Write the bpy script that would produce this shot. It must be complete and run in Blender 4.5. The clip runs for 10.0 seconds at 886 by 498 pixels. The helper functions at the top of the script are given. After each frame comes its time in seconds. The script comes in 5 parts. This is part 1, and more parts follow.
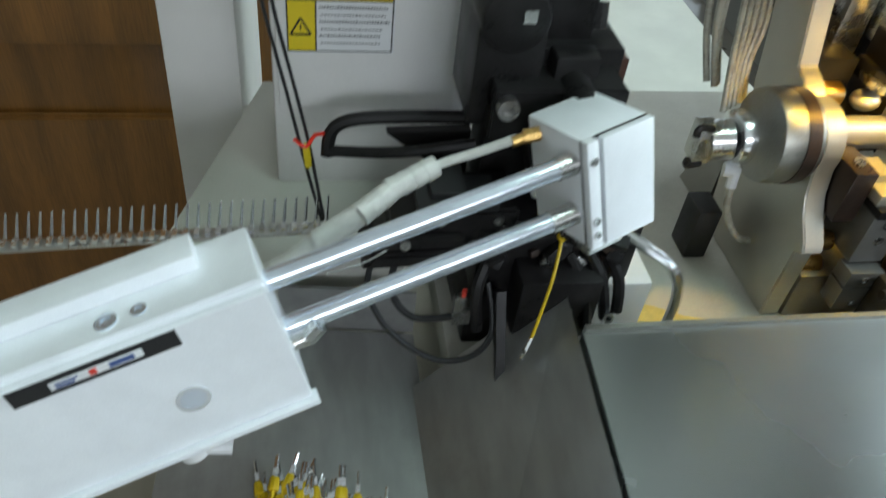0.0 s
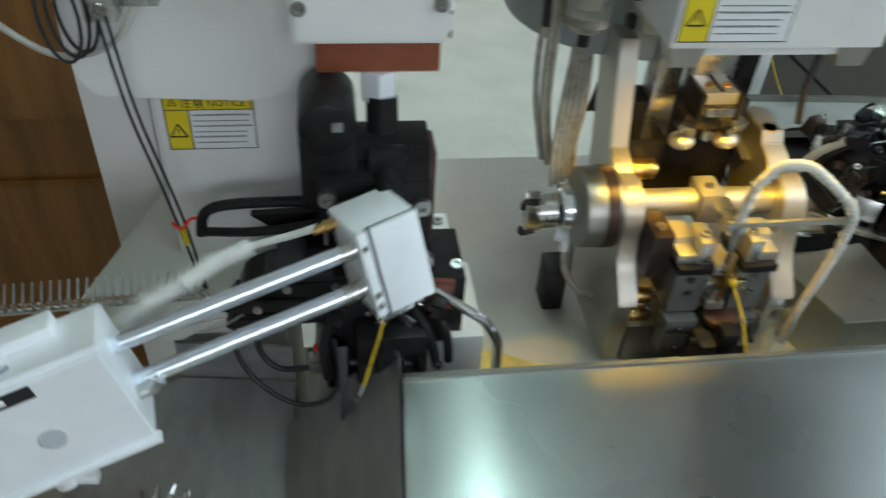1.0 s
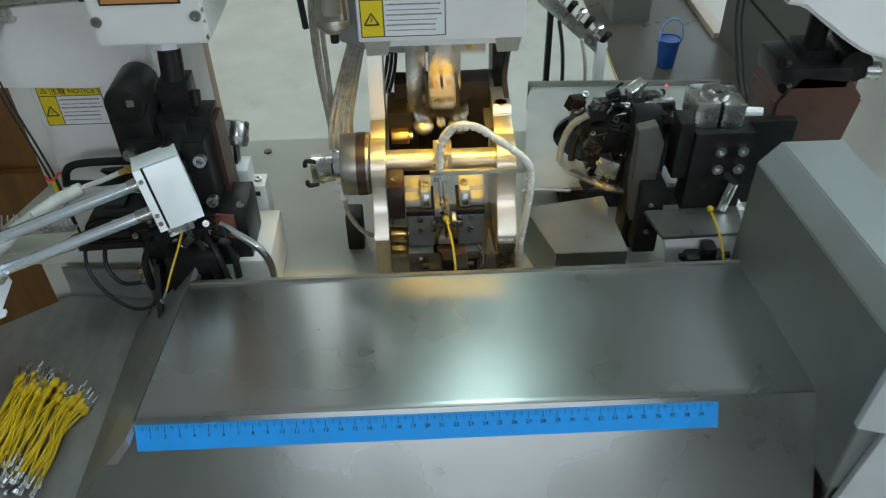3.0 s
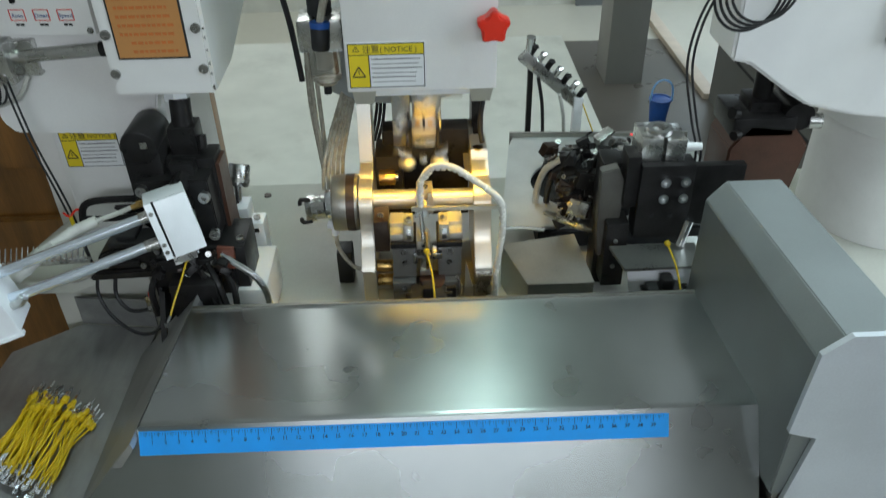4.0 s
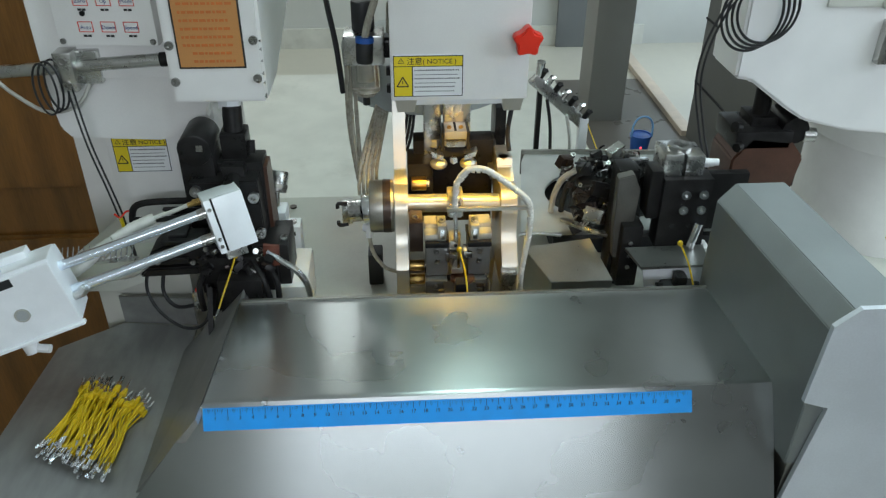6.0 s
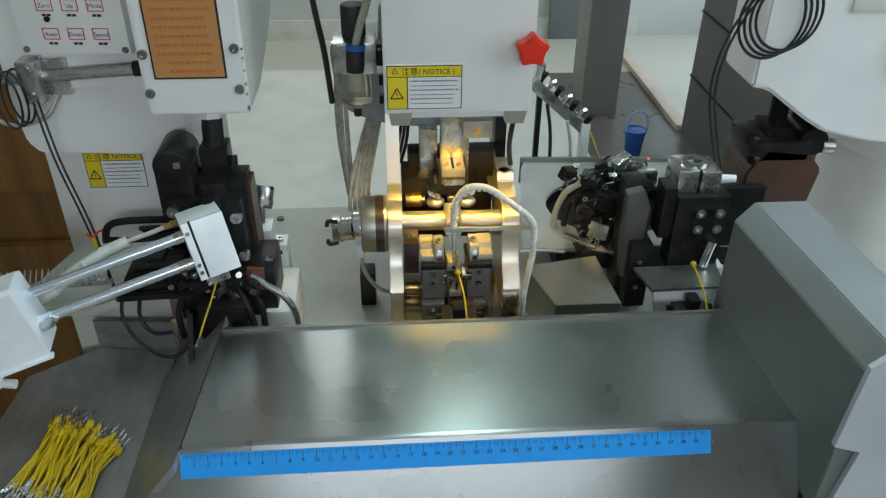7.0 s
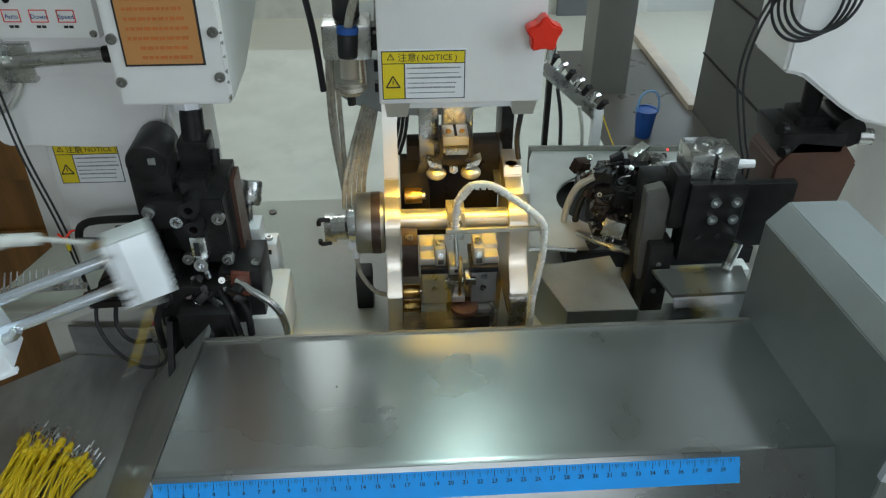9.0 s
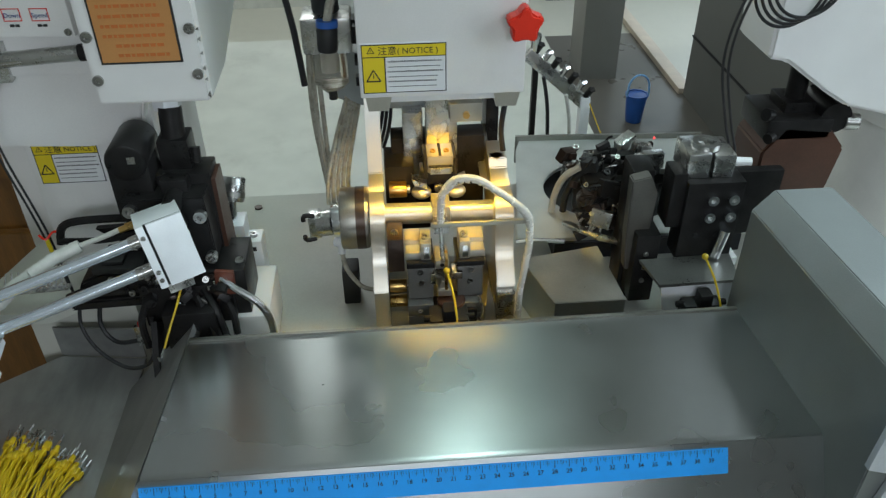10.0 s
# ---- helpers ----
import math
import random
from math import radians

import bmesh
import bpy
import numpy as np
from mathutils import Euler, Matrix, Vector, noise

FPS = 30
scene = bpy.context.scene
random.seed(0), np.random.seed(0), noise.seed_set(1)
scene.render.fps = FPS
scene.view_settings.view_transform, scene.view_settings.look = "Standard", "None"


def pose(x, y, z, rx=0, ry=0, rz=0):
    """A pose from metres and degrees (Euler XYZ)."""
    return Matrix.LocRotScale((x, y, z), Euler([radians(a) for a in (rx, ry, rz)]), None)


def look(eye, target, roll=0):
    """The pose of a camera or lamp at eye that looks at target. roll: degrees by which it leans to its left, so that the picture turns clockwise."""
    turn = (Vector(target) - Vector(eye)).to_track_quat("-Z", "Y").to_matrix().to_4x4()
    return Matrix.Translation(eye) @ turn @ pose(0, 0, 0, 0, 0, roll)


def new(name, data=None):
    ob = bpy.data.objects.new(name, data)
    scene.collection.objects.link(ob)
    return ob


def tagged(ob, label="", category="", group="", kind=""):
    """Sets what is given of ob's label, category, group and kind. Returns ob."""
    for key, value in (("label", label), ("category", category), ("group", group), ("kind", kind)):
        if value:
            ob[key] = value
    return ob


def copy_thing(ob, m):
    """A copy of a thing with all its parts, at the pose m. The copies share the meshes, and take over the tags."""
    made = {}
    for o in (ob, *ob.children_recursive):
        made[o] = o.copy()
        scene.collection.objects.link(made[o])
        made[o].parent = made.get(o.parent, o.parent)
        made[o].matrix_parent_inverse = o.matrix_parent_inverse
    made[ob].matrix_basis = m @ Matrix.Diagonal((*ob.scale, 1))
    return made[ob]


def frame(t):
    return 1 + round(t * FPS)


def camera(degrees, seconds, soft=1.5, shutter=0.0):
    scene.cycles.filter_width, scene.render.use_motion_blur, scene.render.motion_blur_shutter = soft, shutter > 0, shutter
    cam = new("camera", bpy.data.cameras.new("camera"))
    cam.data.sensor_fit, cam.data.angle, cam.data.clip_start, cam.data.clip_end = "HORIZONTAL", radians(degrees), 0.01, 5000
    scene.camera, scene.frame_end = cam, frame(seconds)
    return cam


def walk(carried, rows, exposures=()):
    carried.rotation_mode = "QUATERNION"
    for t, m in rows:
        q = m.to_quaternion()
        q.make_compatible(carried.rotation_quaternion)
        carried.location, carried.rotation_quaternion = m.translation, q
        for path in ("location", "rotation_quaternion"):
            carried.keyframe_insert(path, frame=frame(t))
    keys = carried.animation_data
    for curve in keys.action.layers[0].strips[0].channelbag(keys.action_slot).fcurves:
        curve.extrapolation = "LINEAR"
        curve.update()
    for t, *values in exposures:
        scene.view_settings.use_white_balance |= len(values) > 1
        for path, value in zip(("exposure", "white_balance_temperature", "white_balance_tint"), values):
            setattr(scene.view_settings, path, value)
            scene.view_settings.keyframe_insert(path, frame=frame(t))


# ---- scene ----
# camera and its way
cam = camera(59.0, 10.0, 1.25, 0.5)
PATH = [
    (0, (-0.378, 0.062, 1.231), (-0.035, 1.498, -0.117), 7.6),
    (0.5, (-0.34, 0.051, 1.276), (-0.059, 1.53, -0.041), 4.5),
    (1, (-0.279, -0.001, 1.305), (-0.021, 1.509, 0.02), 4.0),
    (1.5, (-0.181, -0.059, 1.319), (-0.011, 1.471, 0.042), 1.8),
    (2, (-0.121, -0.091, 1.34), (-0.016, 1.431, 0.046), -0.4),
    (2.5, (-0.078, -0.135, 1.361), (-0.027, 1.392, 0.07), -1.5),
    (4, (-0.03, -0.248, 1.397), (0.002, 1.382, 0.239), -1.2),
    (4.5, (-0.046, -0.264, 1.4), (0.004, 1.424, 0.328), -0.7),
    (5, (-0.076, -0.298, 1.404), (-0.003, 1.389, 0.332), -0.6),
    (5.5, (-0.087, -0.328, 1.398), (0.0, 1.362, 0.333), -0.1),
    (7, (-0.093, -0.253, 1.392), (0.035, 1.416, 0.298), 0.6),
    (7.5, (-0.094, -0.234, 1.387), (0.016, 1.436, 0.291), 0.4),
    (8, (-0.09, -0.214, 1.381), (0.018, 1.445, 0.269), 0.1),
    (8.5, (-0.084, -0.201, 1.379), (0.027, 1.445, 0.248), 0.1),
    (9, (-0.084, -0.191, 1.376), (0.025, 1.448, 0.235), 0.3),
    (9.5, (-0.082, -0.189, 1.374), (0.022, 1.445, 0.226), -0.1),
    (10, (-0.076, -0.184, 1.378), (0.046, 1.435, 0.21), -0.5),
]
walk(cam, [(t, look(eye, target, roll)) for t, eye, target, roll in PATH],
     exposures=[(0, 0.18), (0.5, -0.08), (1, -0.14), (2, -0.36), (2.5, -0.32), (4, -0.15), (4.5, -0.12), (5.5, -0.08), (7, -0.25), (10, -0.25)])

# ---------------------------------------------------------------- light
world = bpy.data.worlds.new("world")
scene.world = world
world.use_nodes = True
wn = world.node_tree
sky = wn.nodes.new("ShaderNodeTexSky")
sky.sky_type, sky.sun_disc, sky.sun_elevation, sky.sun_rotation = "NISHITA", False, radians(40), radians(75)
wn.links.new(sky.outputs[0], wn.nodes["Background"].inputs[0])
wn.nodes["Background"].inputs[1].default_value = 0.10


def area_lamp(name, eye, target, sx, sy, watts, colour):
    data = bpy.data.lights.new(name, "AREA")
    data.shape, data.size, data.size_y, data.energy, data.color = "RECTANGLE", sx, sy, watts, colour
    ob = new(name, data)
    ob.matrix_world = look(eye, target)
    return ob


# daylight in the window openings, two added overhead lamps, the lamp under the middle head
area_lamp("window_light_behind", (0.10, -2.9, 2.2), (-0.1, 0.4, 1.0), 1.7, 0.55, 31, (0.85, 0.925, 1.0))
area_lamp("window_light_east", (1.28, 0.15, 1.75), (-0.1, 0.35, 0.95), 1.7, 1.3, 23, (0.76, 0.92, 1.0))
area_lamp("window_light_side", (1.34, 3.35, 1.1), (0, 3.2, 0.4), 1.2, 1.9, 10, (0.70, 0.88, 1.0))
# added without a known fixture, to draw a narrow teal streak on the cover
area_lamp("added_streak_light", (0.10, 0.30, 2.72), (0.10, 0.32, 0), 0.06, 1.2, 10, (0.70, 1.0, 0.94))
# added to brighten the far end and what the cover reflects of it
area_lamp("added_far_light", (-0.9, 2.8, 2.72), (-0.9, 2.8, 0), 1.6, 0.3, 32, (0.92, 1.0, 0.99))
warm = area_lamp("lamp_light", (-0.028, 0.362, 1.110), (-0.027, 0.402, 0.98), 0.10, 0.012, 0.19, (1.0, 0.56, 0.03))
warm.data.spread = radians(96)

# ---------------------------------------------------------------- materials
MATS = {}


def mat(name, colour, rough=0.5, metal=0.0, vary=0.12, scale=60, bump=0.0, fine=900, dirt=0.0, aniso=0.0, stretch=None, coat=0.0):
    if name in MATS:
        return MATS[name]
    m = bpy.data.materials.new(name)
    m.use_nodes = True
    nt = m.node_tree
    p = nt.nodes["Principled BSDF"]
    link = nt.links.new
    tc = nt.nodes.new("ShaderNodeTexCoord")
    mp = nt.nodes.new("ShaderNodeMapping")
    mp.inputs["Scale"].default_value = stretch or (1, 1, 1)
    link(tc.outputs["Object"], mp.inputs[0])
    n1 = nt.nodes.new("ShaderNodeTexNoise")
    n1.inputs["Scale"].default_value, n1.inputs["Detail"].default_value = scale, 5
    n2 = nt.nodes.new("ShaderNodeTexNoise")
    n2.inputs["Scale"].default_value, n2.inputs["Detail"].default_value = fine, 3
    link(mp.outputs[0], n1.inputs[0]), link(mp.outputs[0], n2.inputs[0])
    info = nt.nodes.new("ShaderNodeObjectInfo")
    add = nt.nodes.new("ShaderNodeMath")
    add.operation = "ADD"
    link(n1.outputs[0], add.inputs[0])
    mul = nt.nodes.new("ShaderNodeMath")
    mul.operation = "MULTIPLY_ADD"
    link(n2.outputs[0], mul.inputs[0])
    mul.inputs[1].default_value, mul.inputs[2].default_value = 0.5, -0.25
    link(mul.outputs[0], add.inputs[1])
    ramp = nt.nodes.new("ShaderNodeMapRange")
    ramp.inputs[1].default_value, ramp.inputs[2].default_value = 0.3, 0.7
    ramp.inputs[3].default_value, ramp.inputs[4].default_value = 1 - vary, 1 + vary
    link(add.outputs[0], ramp.inputs[0])
    base = nt.nodes.new("ShaderNodeMix")
    base.data_type, base.blend_type = "RGBA", "MULTIPLY"
    base.inputs[0].default_value = 1
    base.inputs[6].default_value = (*colour, 1)
    link(ramp.outputs[0], base.inputs[7])
    out = base.outputs[2]
    if dirt:
        n3 = nt.nodes.new("ShaderNodeTexNoise")
        n3.inputs["Scale"].default_value, n3.inputs["Detail"].default_value, n3.inputs["Roughness"].default_value = scale * 0.35, 8, 0.7
        link(tc.outputs["Object"], n3.inputs[0])
        r3 = nt.nodes.new("ShaderNodeMapRange")
        r3.inputs[1].default_value, r3.inputs[2].default_value, r3.inputs[3].default_value, r3.inputs[4].default_value = 0.55, 0.75, 0.0, dirt
        link(n3.outputs[0], r3.inputs[0])
        mx = nt.nodes.new("ShaderNodeMix")
        mx.data_type = "RGBA"
        mx.inputs[7].default_value = (0.10, 0.08, 0.055, 1)
        link(r3.outputs[0], mx.inputs[0]), link(out, mx.inputs[6])
        out = mx.outputs[2]
    link(out, p.inputs["Base Color"])
    rr = nt.nodes.new("ShaderNodeMapRange")
    rr.inputs[1].default_value, rr.inputs[2].default_value = 0.3, 0.7
    rr.inputs[3].default_value, rr.inputs[4].default_value = max(0.03, rough * (1 - min(0.2, vary * 2))), min(1, rough * (1 + min(0.2, vary * 2)))
    link(add.outputs[0], rr.inputs[0]), link(rr.outputs[0], p.inputs["Roughness"])
    p.inputs["Metallic"].default_value = metal
    p.inputs["Coat Weight"].default_value = coat
    if aniso:
        p.inputs["Anisotropic"].default_value = aniso
        tg = nt.nodes.new("ShaderNodeTangent")
        tg.direction_type, tg.uv_map = "UV_MAP", "UVMap"
        link(tg.outputs[0], p.inputs["Tangent"])
    if bump:
        b = nt.nodes.new("ShaderNodeBump")
        b.inputs["Strength"].default_value, b.inputs["Distance"].default_value = bump, 0.0006
        link(n2.outputs[0], b.inputs["Height"]), link(b.outputs[0], p.inputs["Normal"])
    MATS[name] = m
    return m


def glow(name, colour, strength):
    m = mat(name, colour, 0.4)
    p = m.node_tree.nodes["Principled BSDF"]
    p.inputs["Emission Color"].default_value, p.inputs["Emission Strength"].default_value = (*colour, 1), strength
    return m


WHITE = mat("white_paint", (0.80, 0.79, 0.775), 0.42, 0, 0.05, 14, 0.12, 1200, 0.10)
CREAM = mat("cream_paint", (0.59, 0.59, 0.535), 0.45, 0, 0.08, 12, 0.1, 900, 0.25)
STEEL = mat("brushed_steel", (0.385, 0.405, 0.40), 0.29, 1, 0.06, 7, 0, 14, 0, 0.90)
GUARD = mat("grey_hammered_paint", (0.27, 0.295, 0.295), 0.38, 0.55, 0.06, 20, 0.08, 900, 0.06)
STEELV = mat("folded_sheet_steel", (0.66, 0.70, 0.75), 0.42, 0.35, 0.06, 18, 0.03, 500, 0.05)
SHEET = mat("plain_sheet_steel", (0.42, 0.42, 0.395), 0.34, 0.9, 0.10, 25, 0.05, 700, 0.12)
STEEL2 = mat("dull_steel", (0.36, 0.355, 0.325), 0.42, 1, 0.14, 25, 0.1, 700, 0.15)
TRAY = mat("worn_tray_steel", (0.37, 0.37, 0.365), 0.42, 0.7, 0.20, 11, 0.04, 90, 0.4, 0, (1, 0.3, 1))
ALU = mat("anodised_aluminium", (0.88, 0.90, 0.93), 0.36, 0.1, 0.05, 40, 0.06, 1500)
TOOLST = mat("ground_tool_steel", (0.17, 0.165, 0.155), 0.38, 0.35, 0.10, 60, 0.05, 900, 0.1)
SCREW = mat("dark_screw_steel", (0.40, 0.40, 0.39), 0.30, 1, 0.12, 90)
RODS = mat("polished_rod", (0.78, 0.85, 0.94), 0.20, 0.8, 0.05, 60)
PLATE = mat("machined_aluminium", (0.56, 0.54, 0.48), 0.38, 0.85, 0.06, 30, 0.02, 900)
CHROME = mat("chrome", (0.84, 0.86, 0.88), 0.20, 1, 0.04, 50)
NICKEL = mat("nickel_steel", (0.56, 0.56, 0.545), 0.28, 1, 0.06, 60)
BLACK = mat("black_oxide", (0.016, 0.015, 0.015), 0.34, 0, 0.3, 60, 0.12, 900, 0.12)
BLACK.node_tree.nodes["Principled BSDF"].inputs["Specular IOR Level"].default_value = 0.18
BROWNBLACK = mat("oiled_tool_steel", (0.040, 0.026, 0.020), 0.34, 0.3, 0.3, 40, 0.1, 700, 0.2)
RUBBER = mat("black_rubber", (0.014, 0.014, 0.015), 0.55, 0, 0.2, 80)
BRASS = mat("brass", (0.62, 0.40, 0.14), 0.3, 1, 0.1, 60)
WOOD = mat("varnished_wood", (0.20, 0.086, 0.018), 0.38, 0, 0.30, 3.0, 0.1, 60, 0, 0, (9, 9, 0.6), 0.2)
BROWNCAST = mat("brown_casting", (0.075, 0.032, 0.02), 0.4, 0.1, 0.25, 30, 0.1, 500, 0.1)
RAM = mat("red_brown_paint", (0.26, 0.075, 0.035), 0.5, 0, 0.15, 60, 0.1)
ORANGE = mat("orange_label", (0.52, 0.24, 0.075), 0.55, 0, 0.06, 30)
ORANGE2 = mat("orange_print", (0.56, 0.16, 0.035), 0.6)
YELLOW = mat("yellow_label", (0.78, 0.60, 0.02), 0.45, 0, 0.04, 40)
PAPER = mat("white_label", (0.78, 0.79, 0.80), 0.5, 0, 0.03, 40)
INK = mat("black_print", (0.02, 0.02, 0.02), 0.6)
INKBLUE = mat("blue_print", (0.05, 0.09, 0.25), 0.6)
INKRED = mat("red_print", (0.65, 0.05, 0.03), 0.6)
RED = mat("red_plastic", (0.80, 0.035, 0.015), 0.32, 0, 0.05, 60)
BLUE = mat("blue_tape", (0.003, 0.32, 0.88), 0.55, 0, 0.06, 40)
BLUEPL = mat("blue_plastic", (0.006, 0.028, 0.11), 0.5)
WIRE = mat("yellow_insulation", (0.62, 0.42, 0.01), 0.4, 0, 0.15, 200)
CABLE = mat("black_cable", (0.016, 0.016, 0.018), 0.4, 0, 0.1, 80)
GREYCABLE = mat("grey_cable", (0.45, 0.44, 0.40), 0.45, 0, 0.1, 80)
SPIRAL = mat("translucent_spiral_wrap", (0.62, 0.62, 0.58), 0.35, 0, 0.08, 120, 0.2, 500)
HOSE = mat("clouded_hose", (0.36, 0.34, 0.28), 0.28, 0, 0.12, 90, 0.1, 500)
CLEAR = mat("clear_spiral_wrap", (0.84, 0.82, 0.75), 0.26, 0, 0.05, 120, 0.1, 500)
CLEAR.node_tree.nodes["Principled BSDF"].inputs["Transmission Weight"].default_value = 0.2
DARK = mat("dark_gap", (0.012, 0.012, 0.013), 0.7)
GRIME = mat("grease_stain", (0.62, 0.50, 0.16), 0.5, 0, 0.2, 50)
WALL = mat("painted_wall", (0.52, 0.53, 0.50), 0.8, 0, 0.06, 4, 0.1, 300, 0.06)
WALLGREY = mat("grey_wall_panel", (0.13, 0.13, 0.12), 0.55, 0, 0.10, 5, 0.1, 200, 0.1)
FLOOR = mat("floor_tile", (0.50, 0.48, 0.40), 0.30, 0, 0.04, 1.6, 0.03, 20, 0.08)
GALV = mat("galvanised_sheet", (0.52, 0.53, 0.52), 0.5, 0.6, 0.10, 30, 0.08, 600, 0.15)
CEIL = mat("ceiling_paint", (0.72, 0.72, 0.70), 0.8, 0, 0.04, 4)
GLASS = bpy.data.materials.new("clear_plastic")
GLASS.use_nodes = True
gp = GLASS.node_tree.nodes["Principled BSDF"]
gp.inputs["Base Color"].default_value, gp.inputs["Roughness"].default_value = (0.80, 0.78, 0.70, 1), 0.12
gp.inputs["Transmission Weight"].default_value, gp.inputs["IOR"].default_value = 0.85, 1.3

# ---------------------------------------------------------------- mesh tools


class Shape:
    """A bmesh that is filled with simple solids."""

    def __init__(self):
        self.bm = bmesh.new()

    def box(self, x0, x1, y0, y1, z0, z1, bevel=0.0, m=None):
        made = bmesh.ops.create_cube(self.bm, size=1)["verts"]
        for v in made:
            v.co = Vector(((x0 + x1) / 2 + v.co.x * (x1 - x0), (y0 + y1) / 2 + v.co.y * (y1 - y0), (z0 + z1) / 2 + v.co.z * (z1 - z0)))
        if bevel:
            edges = list({e for v in made for e in v.link_edges})
            res = bmesh.ops.bevel(self.bm, geom=edges, offset=bevel, segments=2, affect="EDGES", profile=0.6)
            made = list({v for f in res["faces"] for v in f.verts} | {v for v in made if v.is_valid})
        if m is not None:
            bmesh.ops.transform(self.bm, matrix=m, verts=made)
        return self

    def cyl(self, a, b, r, seg=20, r2=None, bevel=0.0):
        a, b = Vector(a), Vector(b)
        turn = (b - a).to_track_quat("Z", "Y").to_matrix().to_4x4()
        made = bmesh.ops.create_cone(self.bm, cap_ends=True, segments=seg, radius1=r, radius2=r if r2 is None else r2, depth=(b - a).length)["verts"]
        if bevel:
            edges = [e for e in {e for v in made for e in v.link_edges} if any(len(f.verts) > 4 for f in e.link_faces)]
            res = bmesh.ops.bevel(self.bm, geom=edges, offset=bevel, segments=2, affect="EDGES", profile=0.5)
            made = list({v for f in res["faces"] for v in f.verts} | {v for v in made if v.is_valid})
        bmesh.ops.transform(self.bm, matrix=Matrix.Translation((a + b) / 2) @ turn, verts=made)
        return self

    def ring(self, a, b, r, hole, seg=28):
        a, b = Vector(a), Vector(b)
        turn = (b - a).to_track_quat("Z", "Y").to_matrix()
        loops = []
        for c, rad in ((a, r), (b, r), (b, hole), (a, hole)):
            loops.append([self.bm.verts.new(c + turn @ Vector((rad * math.cos(2 * math.pi * k / seg), rad * math.sin(2 * math.pi * k / seg), 0))) for k in range(seg)])
        for i in range(4):
            p, q = loops[i], loops[(i + 1) % 4]
            for k in range(seg):
                self.bm.faces.new((p[k], p[(k + 1) % seg], q[(k + 1) % seg], q[k]))
        return self

    def tube(self, pts, r, seg=8, steps=6):
        """A round tube along a smooth line through pts."""
        pts = [Vector(p) for p in pts]
        line = []
        for i in range(len(pts) - 1):
            p0, p1, p2, p3 = pts[max(i - 1, 0)], pts[i], pts[i + 1], pts[min(i + 2, len(pts) - 1)]
            for k in range(steps):
                t = k / steps
                line.append(0.5 * (2 * p1 + (p2 - p0) * t + (2 * p0 - 5 * p1 + 4 * p2 - p3) * t * t + (3 * p1 - p0 - 3 * p2 + p3) * t ** 3))
        line.append(pts[-1])
        rings, side = [], None
        for i, c in enumerate(line):
            d = (line[min(i + 1, len(line) - 1)] - line[max(i - 1, 0)]).normalized()
            if side is None:
                side = d.orthogonal().normalized()
            side = (side - d * side.dot(d)).normalized()
            up = d.cross(side)
            rings.append([self.bm.verts.new(c + r * (side * math.cos(2 * math.pi * k / seg) + up * math.sin(2 * math.pi * k / seg))) for k in range(seg)])
        for p, q in zip(rings, rings[1:]):
            for k in range(seg):
                self.bm.faces.new((p[k], p[(k + 1) % seg], q[(k + 1) % seg], q[k]))
        self.bm.faces.new(rings[0][::-1]), self.bm.faces.new(rings[-1])
        return self

    def prism(self, poly, axis, a, b, bevel=0.0):
        """poly: corners in the two other axes (in the order x, y, z), drawn out along axis from a to b."""
        def at(p, v):
            return {"x": (v, *p), "y": (p[0], v, p[1]), "z": (*p, v)}[axis]
        low, high = ([self.bm.verts.new(at(p, v)) for p in poly] for v in (a, b))
        faces = [self.bm.faces.new(low), self.bm.faces.new(high[::-1])]
        n = len(poly)
        for k in range(n):
            faces.append(self.bm.faces.new((low[k], high[k], high[(k + 1) % n], low[(k + 1) % n])))
        bmesh.ops.recalc_face_normals(self.bm, faces=faces)
        if bevel:
            bmesh.ops.bevel(self.bm, geom=list({e for f in faces for e in f.edges}), offset=bevel, segments=2, affect="EDGES")
        return self

    def ball(self, c, r, seg=14, flat=(1, 1, 1)):
        bmesh.ops.create_uvsphere(self.bm, u_segments=seg, v_segments=max(6, seg // 2), radius=r, matrix=Matrix.Translation(c) @ Matrix.Diagonal((*flat, 1)))
        return self

    def screw(self, c, d, r, h):
        """A socket-head cap screw that sits at c and points out along d."""
        c, d = Vector(c), Vector(d).normalized()
        self.ring(c, c + d * h, r, r * 0.5, 18)
        self.cyl(c, c + d * h * 0.35, r * 0.52, 6)
        return self

    def turned(self, m):
        bmesh.ops.transform(self.bm, matrix=m, verts=self.bm.verts)
        return self


def part(name, shape, material, parent=None, label=""):
    """Links a shape as one mesh object under a thing or under a part."""
    me = bpy.data.meshes.new(name)
    bm = shape.bm
    uv = bm.loops.layers.uv.new("UVMap")
    bm.normal_update()
    for f in bm.faces:
        f.smooth = True
        for loop in f.loops:
            c = loop.vert.co
            loop[uv].uv = (c.z, c.y) if abs(f.normal.x) > 0.7 else (c.y + c.z, c.x)
    bm.to_mesh(me)
    bm.free()
    me.set_sharp_from_angle(angle=radians(35))
    me.materials.append(material)
    ob = new(name, me)
    if parent is not None:
        ob.parent = parent
    return tagged(ob, label)


def thing(name, label, category, at=(0, 0, 0), group="", kind=""):
    ob = new(name)
    ob.location = at
    ob.empty_display_size = 0.02
    return tagged(ob, label, category, group, kind)


